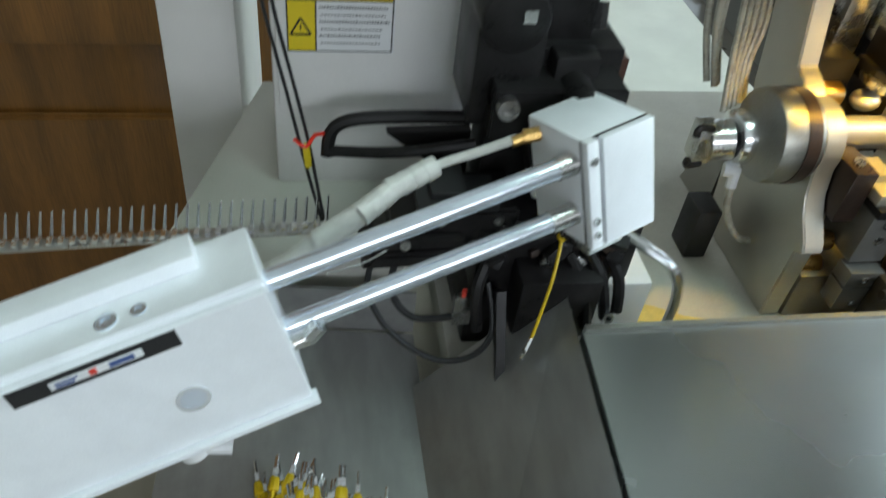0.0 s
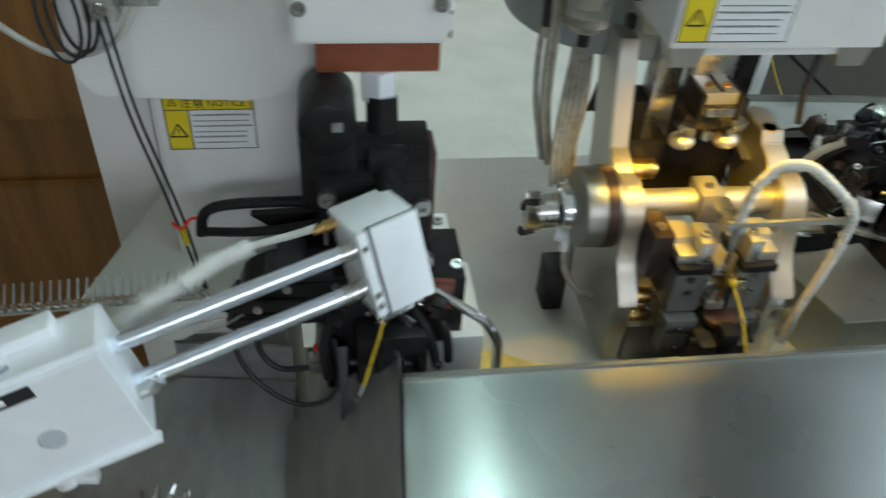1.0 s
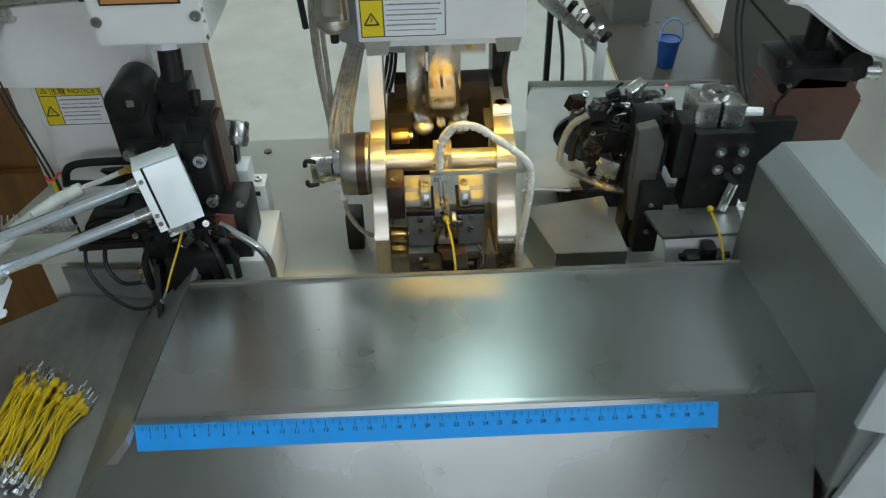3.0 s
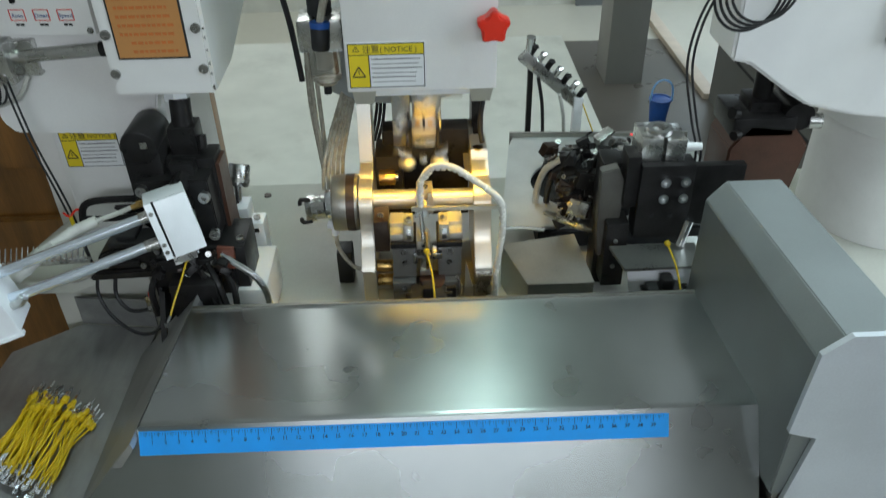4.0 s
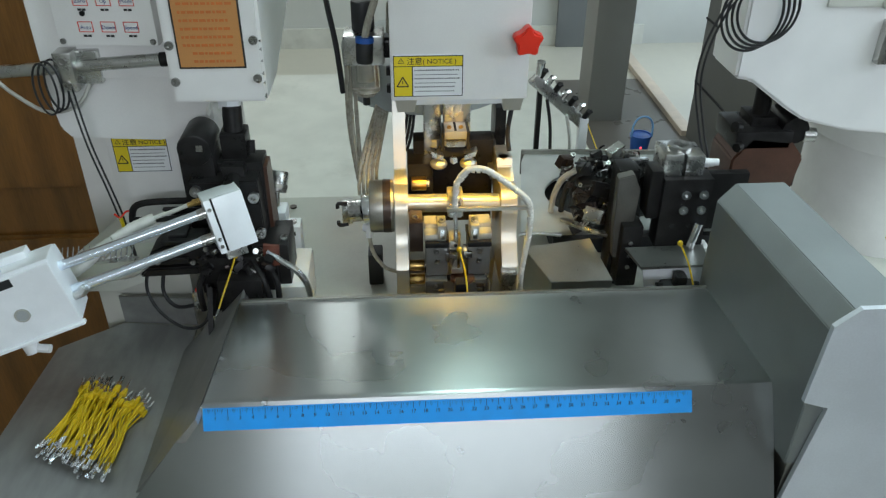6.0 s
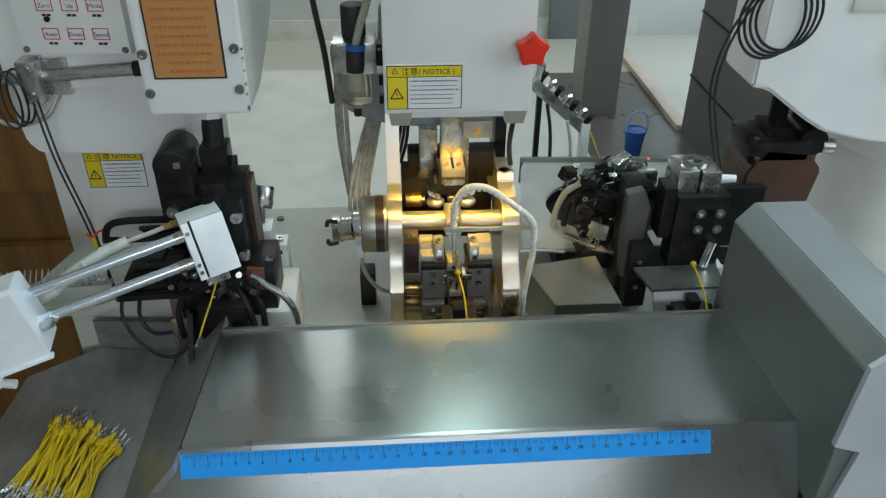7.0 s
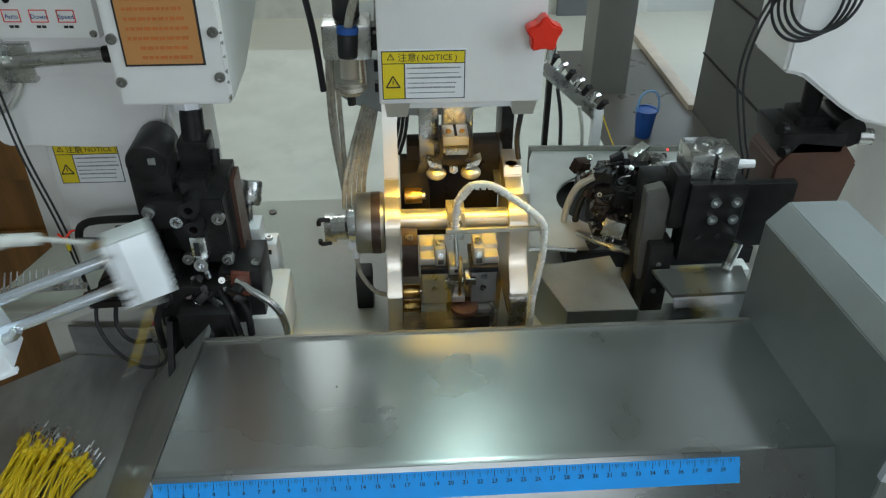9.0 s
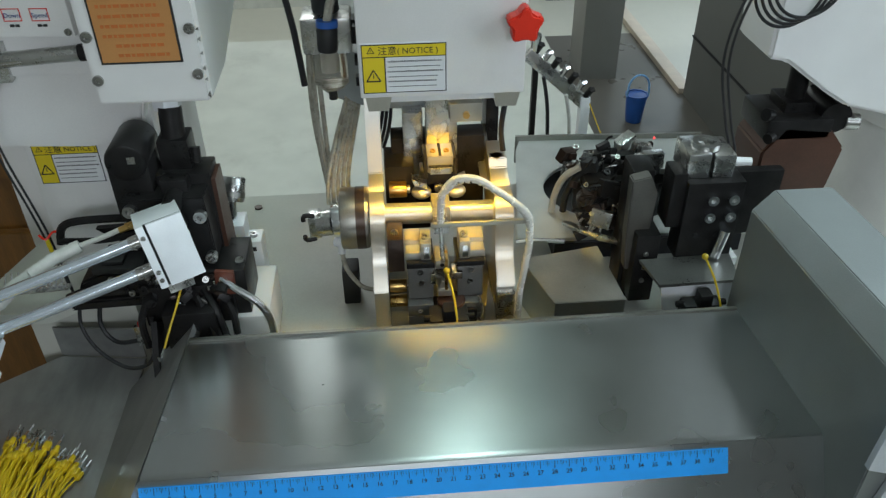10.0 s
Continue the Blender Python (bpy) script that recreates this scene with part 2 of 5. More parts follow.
def lettering(name, text, size, m, material, parent, label="", align="LEFT"):
    """Flat letters of the built-in font, as a mesh."""
    cu = bpy.data.curves.new(name, "FONT")
    cu.body, cu.size, cu.align_x, cu.extrude = text, size, align, 0.0001
    cu.resolution_u = 2
    tmp = bpy.data.objects.new(name, cu)
    me = bpy.data.meshes.new_from_object(tmp)
    bpy.data.objects.remove(tmp)
    me.transform(m)
    me.materials.clear()
    me.materials.append(material)
    ob = new(name, me)
    ob.parent = parent
    return tagged(ob, label)


FRONT = Matrix.Rotation(radians(90), 4, "X")  # letters that face -y


def front_at(x, y, z):
    return Matrix.Translation((x, y, z)) @ FRONT


# ---------------------------------------------------------------- the room
BED = 0.885


def structure(name, shape, material, label, category):
    return tagged(part(name, shape, material), label, category, kind="structure")


structure("floor", Shape().box(-3.2, 1.9, -3.2, 4.2, -0.12, 0.0), FLOOR, "pale beige floor of the workshop", "floor")
structure("floor_mat", Shape().box(0.62, 1.138, 1.2, 3.42, 0.0, 0.006), mat("dark_floor", (0.105, 0.095, 0.080), 0.32, 0, 0.15, 3, 0.03, 20, 0.15), "dark brown-grey floor strip beside the opening", "floor")
structure("ceiling", Shape().box(-3.3, 2.0, -3.3, 4.3, 2.8, 2.95), CEIL, "white painted ceiling of the workshop", "ceiling")
structure("wall_north", Shape().box(-3.2, 1.9, 4.0, 4.2, 0, 2.8), WALL, "pale painted wall at the far end", "wall")
structure("wall_west", Shape().box(-3.4, -3.2, -3.2, 4.2, 0, 2.8), WALL, "pale painted side wall", "wall")
structure("wall_south", Shape().box(-3.2, -0.78, -3.2, -3.0, 0, 2.8).box(0.98, 1.9, -3.2, -3.0, 0, 2.8).box(-0.78, 0.98, -3.2, -3.0, 0, 1.90).box(-0.78, 0.98, -3.2, -3.0, 2.5, 2.8), WALL, "painted wall with a wide window", "wall")
structure("wall_east", Shape().box(1.30, 1.5, -3.2, -0.75, 0, 2.8).box(1.14, 1.5, 1.05, 2.72, 0, 2.8).box(1.30, 1.5, -0.75, 1.05, 0, 1.05).box(1.30, 1.5, -0.75, 1.05, 2.45, 2.8).box(1.14, 1.5, 2.72, 4.2, 2.15, 2.8), WALLGREY, "grey panelled wall beside a glazed opening", "wall")
for i in range(9):
    structure("wall_joint", Shape().box(1.134, 1.14, 1.1, 2.72, 0.25 + 0.26 * i, 0.256 + 0.26 * i), DARK, "dark joint between grey wall panels", "joint")
structure("baseboard", Shape().box(-3.2, 1.3, 3.985, 4.0, 0, 0.11), CREAM, "pale skirting board along the far wall", "baseboard")
SILL = mat("tan_stone", (0.50, 0.42, 0.33), 0.6, 0, 0.1, 20)
structure("door_sill", Shape().box(1.118, 1.175, 2.722, 3.98, 0.0, 0.03, 0.004), SILL, "pale stone sill of the glazed opening", "sill")
# paving and backdrop emit light themselves, in place of daylight falling outside
structure("ground_outside", Shape().box(1.18, 6, 1.5, 6, -0.12, -0.01), glow("glowing_paving", (0.70, 0.80, 0.84), 0.42), "pale paving outside the opening, glowing in place of sunlight", "ground")
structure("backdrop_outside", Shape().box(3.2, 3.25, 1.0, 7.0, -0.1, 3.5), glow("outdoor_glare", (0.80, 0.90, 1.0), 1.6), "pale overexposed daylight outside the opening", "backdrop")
structure("wall_panel", Shape().box(0.80, 1.14, 3.95, 3.984, 0.0, 2.4, 0.004), mat("slate_panel", (0.17, 0.18, 0.185), 0.6, 0, 0.08, 5, 0.05, 200, 0.08), "dark grey panel on the far wall", "wall panel")
structure("column", Shape().box(0.745, 0.905, 2.90, 3.10, 0, 2.8, 0.004), mat("grey_column_paint", (0.26, 0.255, 0.24), 0.6, 0, 0.08, 6, 0.05, 200, 0.1), "square grey column near the glazed opening", "column")

door = thing("wooden_door", "brown varnished wooden door behind the machine", "door", (-1.43, 1.0, 0))
part("door_leaf", Shape().box(-0.95, 1.03, 0, 0.045, 0, 2.1, 0.003), WOOD, door)
for x in (-0.88, -0.22, 0.44):
    for z in (0.12, 0.72, 1.36):
        part("door_panel", Shape().prism([(x, z), (x + 0.5, z), (x + 0.5, z + 0.5), (x, z + 0.5)], "y", -0.014, 0.0, 0.006), WOOD, door)

BUCKET = mat("bright_blue_plastic", (0.015, 0.085, 0.34), 0.4, 0, 0.1, 30)
bucket = thing("plastic_bucket", "blue plastic bucket with a pale handle on the floor", "bucket", (0.868, 2.50, 0.006))
part("bucket_body", Shape().cyl((0, 0, 0.0), (0, 0, 0.11), 0.030, 28, 0.040, 0.003), BUCKET, bucket)
part("rim", Shape().ring((0, 0, 0.105), (0, 0, 0.113), 0.043, 0.037, 28), BUCKET, bucket)
part("handle", Shape().tube([(0.041 * math.cos(a), -0.012, 0.107 + 0.085 * math.sin(a) ** 0.6) for a in [math.pi * k / 10 for k in range(11)]], 0.004, 8, 3), mat("pale_blue_plastic", (0.25, 0.5, 0.85), 0.4), bucket)

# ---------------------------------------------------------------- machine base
# the cream paint again, greyed in its base colour for the shade on the bed
CREAMSHADE = mat("worn_shaded_cream", (0.46, 0.455, 0.405), 0.42, 0, 0.10, 9, 0.08, 700, 0.3)
base = thing("machine_base", "cream painted steel machine bed", "machine bed", (0, 0, 0))
part("bed_plate", Shape().box(-0.30, 0.50, 0.18, 0.628, BED - 0.02, BED, 0.002), CREAMSHADE, base)
part("cabinet", Shape().box(-0.28, 0.48, 0.20, 0.60, 0.0, BED - 0.02, 0.004), CREAM, base)
part("plug", Shape().cyl((-0.232, 0.60, BED), (-0.232, 0.60, BED + 0.002), 0.0045, 14), BROWNBLACK, base)
part("grease_mark", Shape().prism([(-0.192, 0.33), (-0.125, 0.33), (-0.128, 0.357), (-0.148, 0.362), (-0.165, 0.371), (-0.185, 0.378)], "z", BED + 0.0005, BED + 0.002), GRIME, base, "yellow grease smear")

rear = thing("rear_cabinet", "cream painted low cabinet behind the machine bed", "cabinet")
part("cabinet_top", Shape().prism([(-1.1, 1.06), (-0.40, 1.06), (-0.40, 0.655), (0.36, 0.655), (0.36, 1.90), (-1.1, 1.90)], "z", 0.585, 0.60), CREAM, rear)
part("cabinet_wing", Shape().box(-1.09, -0.40, 1.07, 1.89, 0.0, 0.584), CREAM, rear)
part("cabinet_body", Shape().box(-0.385, 0.34, 0.67, 1.88, 0.0, 0.585, 0.003), CREAM, rear)
side = thing("side_table", "cream painted plate beside the press", "plate", (0, 0, 0))
part("table_plate", Shape().prism([(-0.462, 0.372), (-0.405, 0.562), (-0.30, 0.562), (-0.30, 0.43), (-0.345, 0.40), (-0.385, 0.372)], "z", 0.918, 0.93), CREAM, side)
part("support", Shape().box(-0.42, -0.32, 0.40, 0.55, 0.0, 0.918), CREAM, side)
part("hole_plug", Shape().cyl((-0.388, 0.532, 0.93), (-0.388, 0.532, 0.932), 0.004, 14), DARK, side)

# ---------------------------------------------------------------- steel cover in front
cover = thing("steel_cover", "brushed stainless steel cover over the wire feed", "cover", (0, 0, 0))


def cover_profile(y0=0.166, y1=0.30, z=0.95):
    pts = [(y1, z), ]
    for k in range(6):
        a = radians(90 + 60 * k / 5)
        pts.append((y0 + 0.003 + 0.006 * math.cos(a), z - 0.006 + 0.006 * math.sin(a)))
    pts += [(0.082, 0.80), (0.02, 0.70), (0.02, 0.66), (y1, 0.66)]
    return pts


def tapered(shape):
    """The left end of the cover runs slightly askew."""
    for v in shape.bm.verts:
        if -0.28 < v.co.x < -0.2:
            v.co.x += (v.co.y - 0.166) * 0.060
    return shape


part("cover_sheet", tapered(Shape().prism(cover_profile(), "x", -0.2540, 0.2185)), STEEL, cover)
part("edge_seam", Shape().prism([(0.299, 0.90), (0.299, 0.9525), (0.302, 0.9525), (0.302, 0.90)], "x", -0.2450, 0.2175), STEEL2, cover)

APRON = [(-0.0000, 0.004), (0.4725, 0.004), (0.4725, -0.165), (-0.126, -0.165)]
# the ruler lies on the sloping front of the cover
dn = Vector((0, -0.056, -0.10)).normalized()
nn = Vector((0, -0.10, 0.056)).normalized()
r0 = Vector((-0.2545, 0.1620, 0.9456)) + nn * 0.0012
RUL = Matrix(((1, 0, 0, r0.x), (0, -dn.y, nn.y, r0.y), (0, -dn.z, nn.z, r0.z), (0, 0, 0, 1)))
part("front_apron", Shape().prism(APRON, "z", -0.0016, -0.0007).turned(RUL), STEEL, cover)
ruler = thing("ruler", "flat blue ruler taped along the cover front", "ruler")
part("strip", Shape().box(0, 0.402, -0.0185, 0, -0.0006, 0.0006).turned(RUL), BLUE, ruler)
ticks = Shape()
for k in range(1, 400):
    if k % 10 == 0:
        ticks.box(k / 1000 - 0.0002, k / 1000 + 0.0002, -0.0055, -0.0005, 0.0006, 0.0008)
    elif k % 5 == 0:
        ticks.box(k / 1000 - 0.00013, k / 1000 + 0.00013, -0.0040, -0.0005, 0.0006, 0.0008)
    elif k % 2 == 0:
        ticks.box(k / 1000 - 0.0001, k / 1000 + 0.0001, -0.0028, -0.0005, 0.0006, 0.0008)
part("scale_marking", ticks.turned(RUL), INK, ruler, "fine black centimetre marks")
for k in range(1, 40):
    lettering("numeral", str(k), 0.0042, RUL @ Matrix.Translation((k / 100, -0.0096, 0.0009)), INK, ruler, align="CENTER")

# ---------------------------------------------------------------- grey guard
guard = thing("guard_box", "grey painted sheet-metal guard with chamfered edges", "guard")
poly = [(0.2195, 0.90), (0.2195, 1.040), (0.234, 1.0575), (0.280, 1.0575), (0.352, 0.985), (0.352, 0.90)]
hood = Shape().prism(poly, "y", 0.119, 0.316, 0.0008)
for v in hood.bm.verts:  # the hood runs slightly askew to the cover
    v.co.x -= (v.co.y - 0.119) * 0.065
part("hood", hood, GUARD, guard)
part("front_plate", Shape().prism([(0.2150, 0.973), (0.2190, 1.046), (0.236, 1.0615), (0.282, 1.0615), (0.356, 0.988), (0.356, 0.72), (0.205, 0.72), (0.236, 0.966)], "y", 0.114, 0.1185), STEELV, guard)
part("side_skirt", Shape().box(0.2225, 0.30, 0.12, 0.30, 0.70, 0.90), STEEL2, guard)
part("screw", Shape().screw((0.32, 0.114, 0.78), (0, -1, 0), 0.004, 0.003), NICKEL, guard)

# ---------------------------------------------------------------- waste tray with the finished wires
tray = thing("chute_tray", "dull scratched steel chute tray below the gripper", "tray")
TR = [(-0.468, 0.12), (-0.452, 0.345), (-0.395, 0.385), (-0.315, 0.375), (-0.315, 0.14), (-0.335, 0.05), (-0.47, 0.05)]
part("tray_floor", Shape().prism(TR, "z", 0.862, 0.866), TRAY, tray)
part("tray_side", tapered(Shape().prism([(-0.320, 0.8662), (-0.2562, 0.9478), (-0.2550, 0.9415), (-0.312, 0.8600)], "y", 0.148, 0.335)), TRAY, tray)
part("tray_back", Shape().prism([(-0.395, 0.3865), (-0.315, 0.3765), (-0.315, 0.3790), (-0.395, 0.389)], "z", 0.866, 0.90), TRAY, tray)
part("tray_stand", Shape().box(-0.44, -0.34, 0.16, 0.30, 0.0, 0.862), STEEL2, tray)

# ---------------------------------------------------------------- left press
def notice(x, y, z, w, h):
    """A yellow and white notice sticker; x, z: its lower left corner."""
    n = thing("notice_sticker", "yellow and white warning notice sticker with black print", "sticker", (x, y, z), "notice stickers")
    part("backing", Shape().box(0, w, -0.0006, 0.0008, 0, h), PAPER, n)
    part("border", Shape().box(0.0008, w - 0.0008, -0.0008, -0.0006, 0.0008, h - 0.0008), INK, n)
    bar = h * 0.255
    part("header_band", Shape().box(0.0016, w - 0.0016, -0.0010, -0.0008, h - bar, h - 0.0016), YELLOW, n)
    part("symbol_field", Shape().box(0.0016, w * 0.27, -0.0010, -0.0008, 0.0016, h - bar - 0.0008), YELLOW, n)
    part("text_field", Shape().box(w * 0.285, w - 0.0016, -0.0010, -0.0008, 0.0016, h - bar - 0.0008), PAPER, n)
    for cx, cz, r in ((w * 0.14, h * 0.34, h * 0.15), (w * 0.12, h - bar * 0.58, h * 0.075)):
        tri = Shape()
        pts = [(cx + r * math.sin(a), cz + r * math.cos(a)) for a in (0, 2.094, 4.189)]
        for p, q in zip(pts, pts[1:] + pts[:1]):
            tri.tube([(p[0], -0.0011, p[1]), (q[0], -0.0011, q[1])], r * 0.09, 5, 1)
        tri.box(cx - r * 0.06, cx + r * 0.06, -0.0012, -0.001, cz - r * 0.1, cz + r * 0.45)
        part("warning_triangle", tri, INK, n)
    lettering("heading_characters", "\u6ce8\u610f", bar * 0.70, front_at(w * 0.20, -0.0011, h - bar * 0.82), INK, n)
    lettering("heading", "( NOTICE )", bar * 0.62, front_at(w * 0.42, -0.0011, h - bar * 0.80), INK, n)
    lines = Shape()
    rng = random.Random(4)
    for k in range(6):
        z0 = h * (0.63 - 0.098 * k)
        xx = w * (0.31 if k % 2 == 0 else 0.32)
        end = w * (0.95 - 0.09 * rng.random())
        tall = h * (0.034 if k % 2 == 0 else 0.020)
        while xx < end:
            ln = w * ((0.010 if k % 2 == 0 else 0.014) + 0.012 * rng.random())
            lines.box(xx, min(xx + ln, end), -0.0012, -0.001, z0, z0 + tall * rng.uniform(0.75, 1.0))
            xx += ln + w * 0.009
    part("text_print", lines, mat("fine_grey_print", (0.07, 0.07, 0.075), 0.6), n)
    return n


press = thing("crimping_press", "white painted crimping press with a boxed head", "press")
part("side_plate", Shape().box(-0.468, -0.419, 0.545, 0.80, BED - 0.2, 1.45, 0.004), WHITE, press)
part("lower_body", Shape().box(-0.394, -0.278, 0.447, 0.60, 0.90, 1.10, 0.004), WHITE, press)
part("sticker_panel", Shape().box(-0.391, -0.292, 0.4435, 0.447, 0.985, 1.068, 0.002), WHITE, press)
# the overhanging upper body with its rounded lower edge
prof = [(-0.430, 1.10), (-0.427, 1.075), (-0.418, 1.064), (-0.33, 1.060), (-0.30, 1.066), (-0.282, 1.08), (-0.277, 1.10), (-0.277, 1.5), (-0.430, 1.5)]
part("upper_body", Shape().prism(prof, "y", 0.432, 0.60, 0.002), WHITE, press)
part("cover_strip", Shape().box(-0.392, -0.30, 0.428, 0.432, 1.128, 1.148, 0.001), WHITE, press)
part("strip_screw", Shape().screw((-0.386, 0.428, 1.138), (0, -1, 0), 0.0035, 0.002), SCREW, press)
headbox = Shape()
headbox.prism([(0.40, 1.112), (0.47, 1.113), (0.60, 1.150), (0.60, 1.5), (0.40, 1.5)], "x", -0.302, -0.2135, 0.003)
hb = part("head_box", headbox, WHITE, press)
part("door_label", Shape().box(-0.2905, -0.2295, 0.3990, 0.4, 1.146, 1.30), INK, hb)
part("label_field", Shape().box(-0.2888, -0.2312, 0.3984, 0.399, 1.1478, 1.30), ORANGE, hb, "orange instruction label with faint print")
pr = Shape()
rng = random.Random(9)
for k in range(16):
    z0 = 1.152 + 0.0075 * k
    xx = -0.284 + (0.008 if k < 2 else 0)
    while xx < -0.240:
        ln = 0.002 + 0.004 * rng.random()
        pr.box(xx, xx + ln, 0.3980, 0.3984, z0, z0 + 0.0024)
        xx += ln + 0.0012
part("label_print", pr, ORANGE2, hb)
for x, z in ((-0.2965, 1.1335), (-0.2205, 1.136), (-0.2965, 1.168), (-0.2205, 1.172)):
    part("corner_screw", Shape().screw((x, 0.40, z), (0, -1, 0), 0.0042, 0.0022), SCREW, hb)
for z, w in ((1.118, 0.0035), (1.131, 0.0018), (1.140, 0.0026), (1.152, 0.0016), (1.163, 0.0022), (1.171, 0.0014)):
    part("paint_chip", Shape().prism([(-0.2162, z), (-0.2140, z - w * 0.6), (-0.2138, z + w), (-0.2150, z + w * 0.7)], "y", 0.3994, 0.4004), SCREW, hb)
part("hinge", Shape().cyl((-0.2125, 0.585, 1.18), (-0.2125, 0.585, 1.26), 0.006, 12).box(-0.2135, -0.209, 0.57, 0.60, 1.185, 1.20), BLACK, press)
notice(-0.3860, 0.4435, 1.0195, 0.0570, 0.0405)

panel = thing("control_panel", "white control panel with small framed push buttons", "control panel")
PM = Matrix.Translation((-0.403, 0.424, 1.162)) @ Matrix.Rotation(radians(-4), 4, "Z")
part("panel_box", Shape().box(0, 0.092, 0, 0.04, 0, 0.10, 0.001).turned(PM), WHITE, panel)
for row, names in ((0, ("Auto", "Down", "Speed")), (1, ("Zero", "Up", "Mode"))):
    for k, word in enumerate(names):
        bx, bz = 0.028 + 0.0210 * k, 0.0175 + 0.024 * row
        fr = Shape()
        for a, b, c, d in ((-0.0068, 0.0068, 0.0043, 0.0049), (-0.0068, 0.0068, -0.0049, -0.0043), (-0.0068, -0.0062, -0.0049, 0.0049), (0.0062, 0.0068, -0.0049, 0.0049)):
            fr.box(bx + a, bx + b, -0.0006, 0.0002, bz + c, bz + d)
        button = part("button_frame", fr.turned(PM), INKRED, panel)
        lettering("button_word", word, 0.0050, PM @ front_at(bx, -0.0005, bz - 0.002), INKBLUE, button, align="CENTER")
        part("caption_bars", Shape().box(bx - 0.0036, bx - 0.0004, -0.0005, 0.0002, bz - 0.0093, bz - 0.0073).box(bx + 0.0004, bx + 0.0036, -0.0005, 0.0002, bz - 0.0093, bz - 0.0073).turned(PM), INK, button)
part("indicator", Shape().cyl((0.028, 0.001, 0.0300), (0.028, -0.002, 0.0300), 0.0024, 14).turned(PM), BLACK, panel)
for x in (0.004, 0.088):
    part("corner_screw", Shape().screw((x, 0, 0.004), (0, -1, 0), 0.0028, 0.0016).turned(PM), SCREW, panel)

bar = thing("support_rod", "round grey steel rod held by a clamp bracket", "rod")
part("rod", Shape().cyl((-0.62, 0.428, 1.126), (-0.308, 0.425, 1.147), 0.0062, 18), NICKEL, bar)
part("rod_end", Shape().cyl((-0.314, 0.425, 1.1466), (-0.304, 0.425, 1.1473), 0.0068, 18), BLACK, bar)
clamp = part("clamp_bracket", Shape().box(-0.409, -0.392, 0.412, 0.434, 1.120, 1.158, 0.0015).box(-0.392, -0.372, 0.424, 0.434, 1.124, 1.156, 0.001), NICKEL, bar)
for z in (1.127, 1.150):
    part("clamp_screw", Shape().screw((-0.4005, 0.412, z), (0, -1, 0), 0.0042, 0.002), SCREW, clamp)

cab = thing("hanging_cable", "thin black cables coiled on the rod and hanging down", "cable")
for k in range(3):
    o = 0.003 * k
    coil = [(-0.419 + 0.010 * math.cos(a) + o, 0.405 + 0.006 * k, 1.126 + 0.025 * math.sin(a)) for a in [2 * math.pi * j / 14 + k for j in range(15)]]
    part("coil_turn", Shape().tube(coil, 0.0011, 6, 3), CABLE, cab)
for dx, r in ((0, 0.0010), (0.0045, 0.0010)):
    part("strand", Shape().tube([(-0.402 + dx, 0.412, 1.125), (-0.396 + dx, 0.408, 1.07), (-0.386 + dx, 0.405, 1.02), (-0.380 + dx, 0.402, 0.99), (-0.372 + dx * 0.5, 0.395, 0.955), (-0.366, 0.39, 0.933)], r, 6, 5), CABLE, cab)
part("red_tie", Shape().tube([(-0.383, 0.40, 0.994), (-0.377, 0.397, 0.991), (-0.372, 0.402, 0.995), (-0.366, 0.40, 0.997)], 0.0011, 5, 3), RED, cab)
part("yellow_tag", Shape().tube([(-0.377, 0.399, 0.991), (-0.376, 0.398, 0.978)], 0.002, 6, 2), YELLOW, cab)
part("grey_lead", Shape().tube([(-0.56, 0.43, 1.14), (-0.49, 0.42, 1.152), (-0.46, 0.42, 1.12), (-0.43, 0.42, 1.098), (-0.40, 0.42, 1.104), (-0.385, 0.425, 1.124)], 0.002, 6, 5), GREYCABLE, cab)

# ---------------------------------------------------------------- applicator under the press head
app = thing("crimp_applicator", "black steel crimping applicator with socket screws", "applicator")
part("back_block", Shape().box(-0.287, -0.2240, 0.385, 0.415, 0.93, 1.056, 0.0015), BLACK, app)
part("side_wing", Shape().prism([(0.386, 1.050), (0.412, 1.050), (0.420, 0.95), (0.386, 0.95)], "x", -0.2240, -0.2205), BROWNCAST, app)
part("ram_guide", Shape().box(-0.262, -0.240, 0.372, 0.386, 1.0, 1.058, 0.002), BLACK, app)
part("cam_head", Shape().cyl((-0.284, 0.372, 1.075), (-0.284, 0.42, 1.075), 0.0165, 22, None, 0.003).box(-0.3005, -0.2675, 0.374, 0.42, 1.02, 1.074, 0.003), BLACK, app)
part("cam_mark", Shape().box(-0.2815, -0.2755, 0.3712, 0.3722, 1.075, 1.081), SCREW, app)
part("front_plate", Shape().prism([(-0.292, 1.02), (-0.292, 1.047), (-0.227, 1.047), (-0.2255, 0.985), (-0.262, 0.985), (-0.272, 1.02)], "y", 0.362, 0.386, 0.001), BLACK, app)
for x, z, r, y in ((-0.2855, 1.039, 0.0052, 0.362), (-0.265, 1.029, 0.0052, 0.362), (-0.2315, 1.031, 0.0052, 0.362), (-0.2285, 0.992, 0.005, 0.360), (-0.262, 0.992, 0.0048, 0.362)):
    part("cap_screw", Shape().screw((x, y, z), (0, -1, 0.1), r, 0.006), SCREW, app)
for x, z in ((-0.2515, 1.044), (-0.2505, 1.026)):
    part("bush", Shape().ring((x, 0.350, z), (x, 0.372, z), 0.0078, 0.0035, 20), BLACK, app)
part("adjust_block", Shape().box(-0.2565, -0.2435, 0.352, 0.364, 0.996, 1.017, 0.001), NICKEL, app)
part("slot", Shape().box(-0.2535, -0.2495, 0.3505, 0.353, 1.0, 1.012), DARK, app)
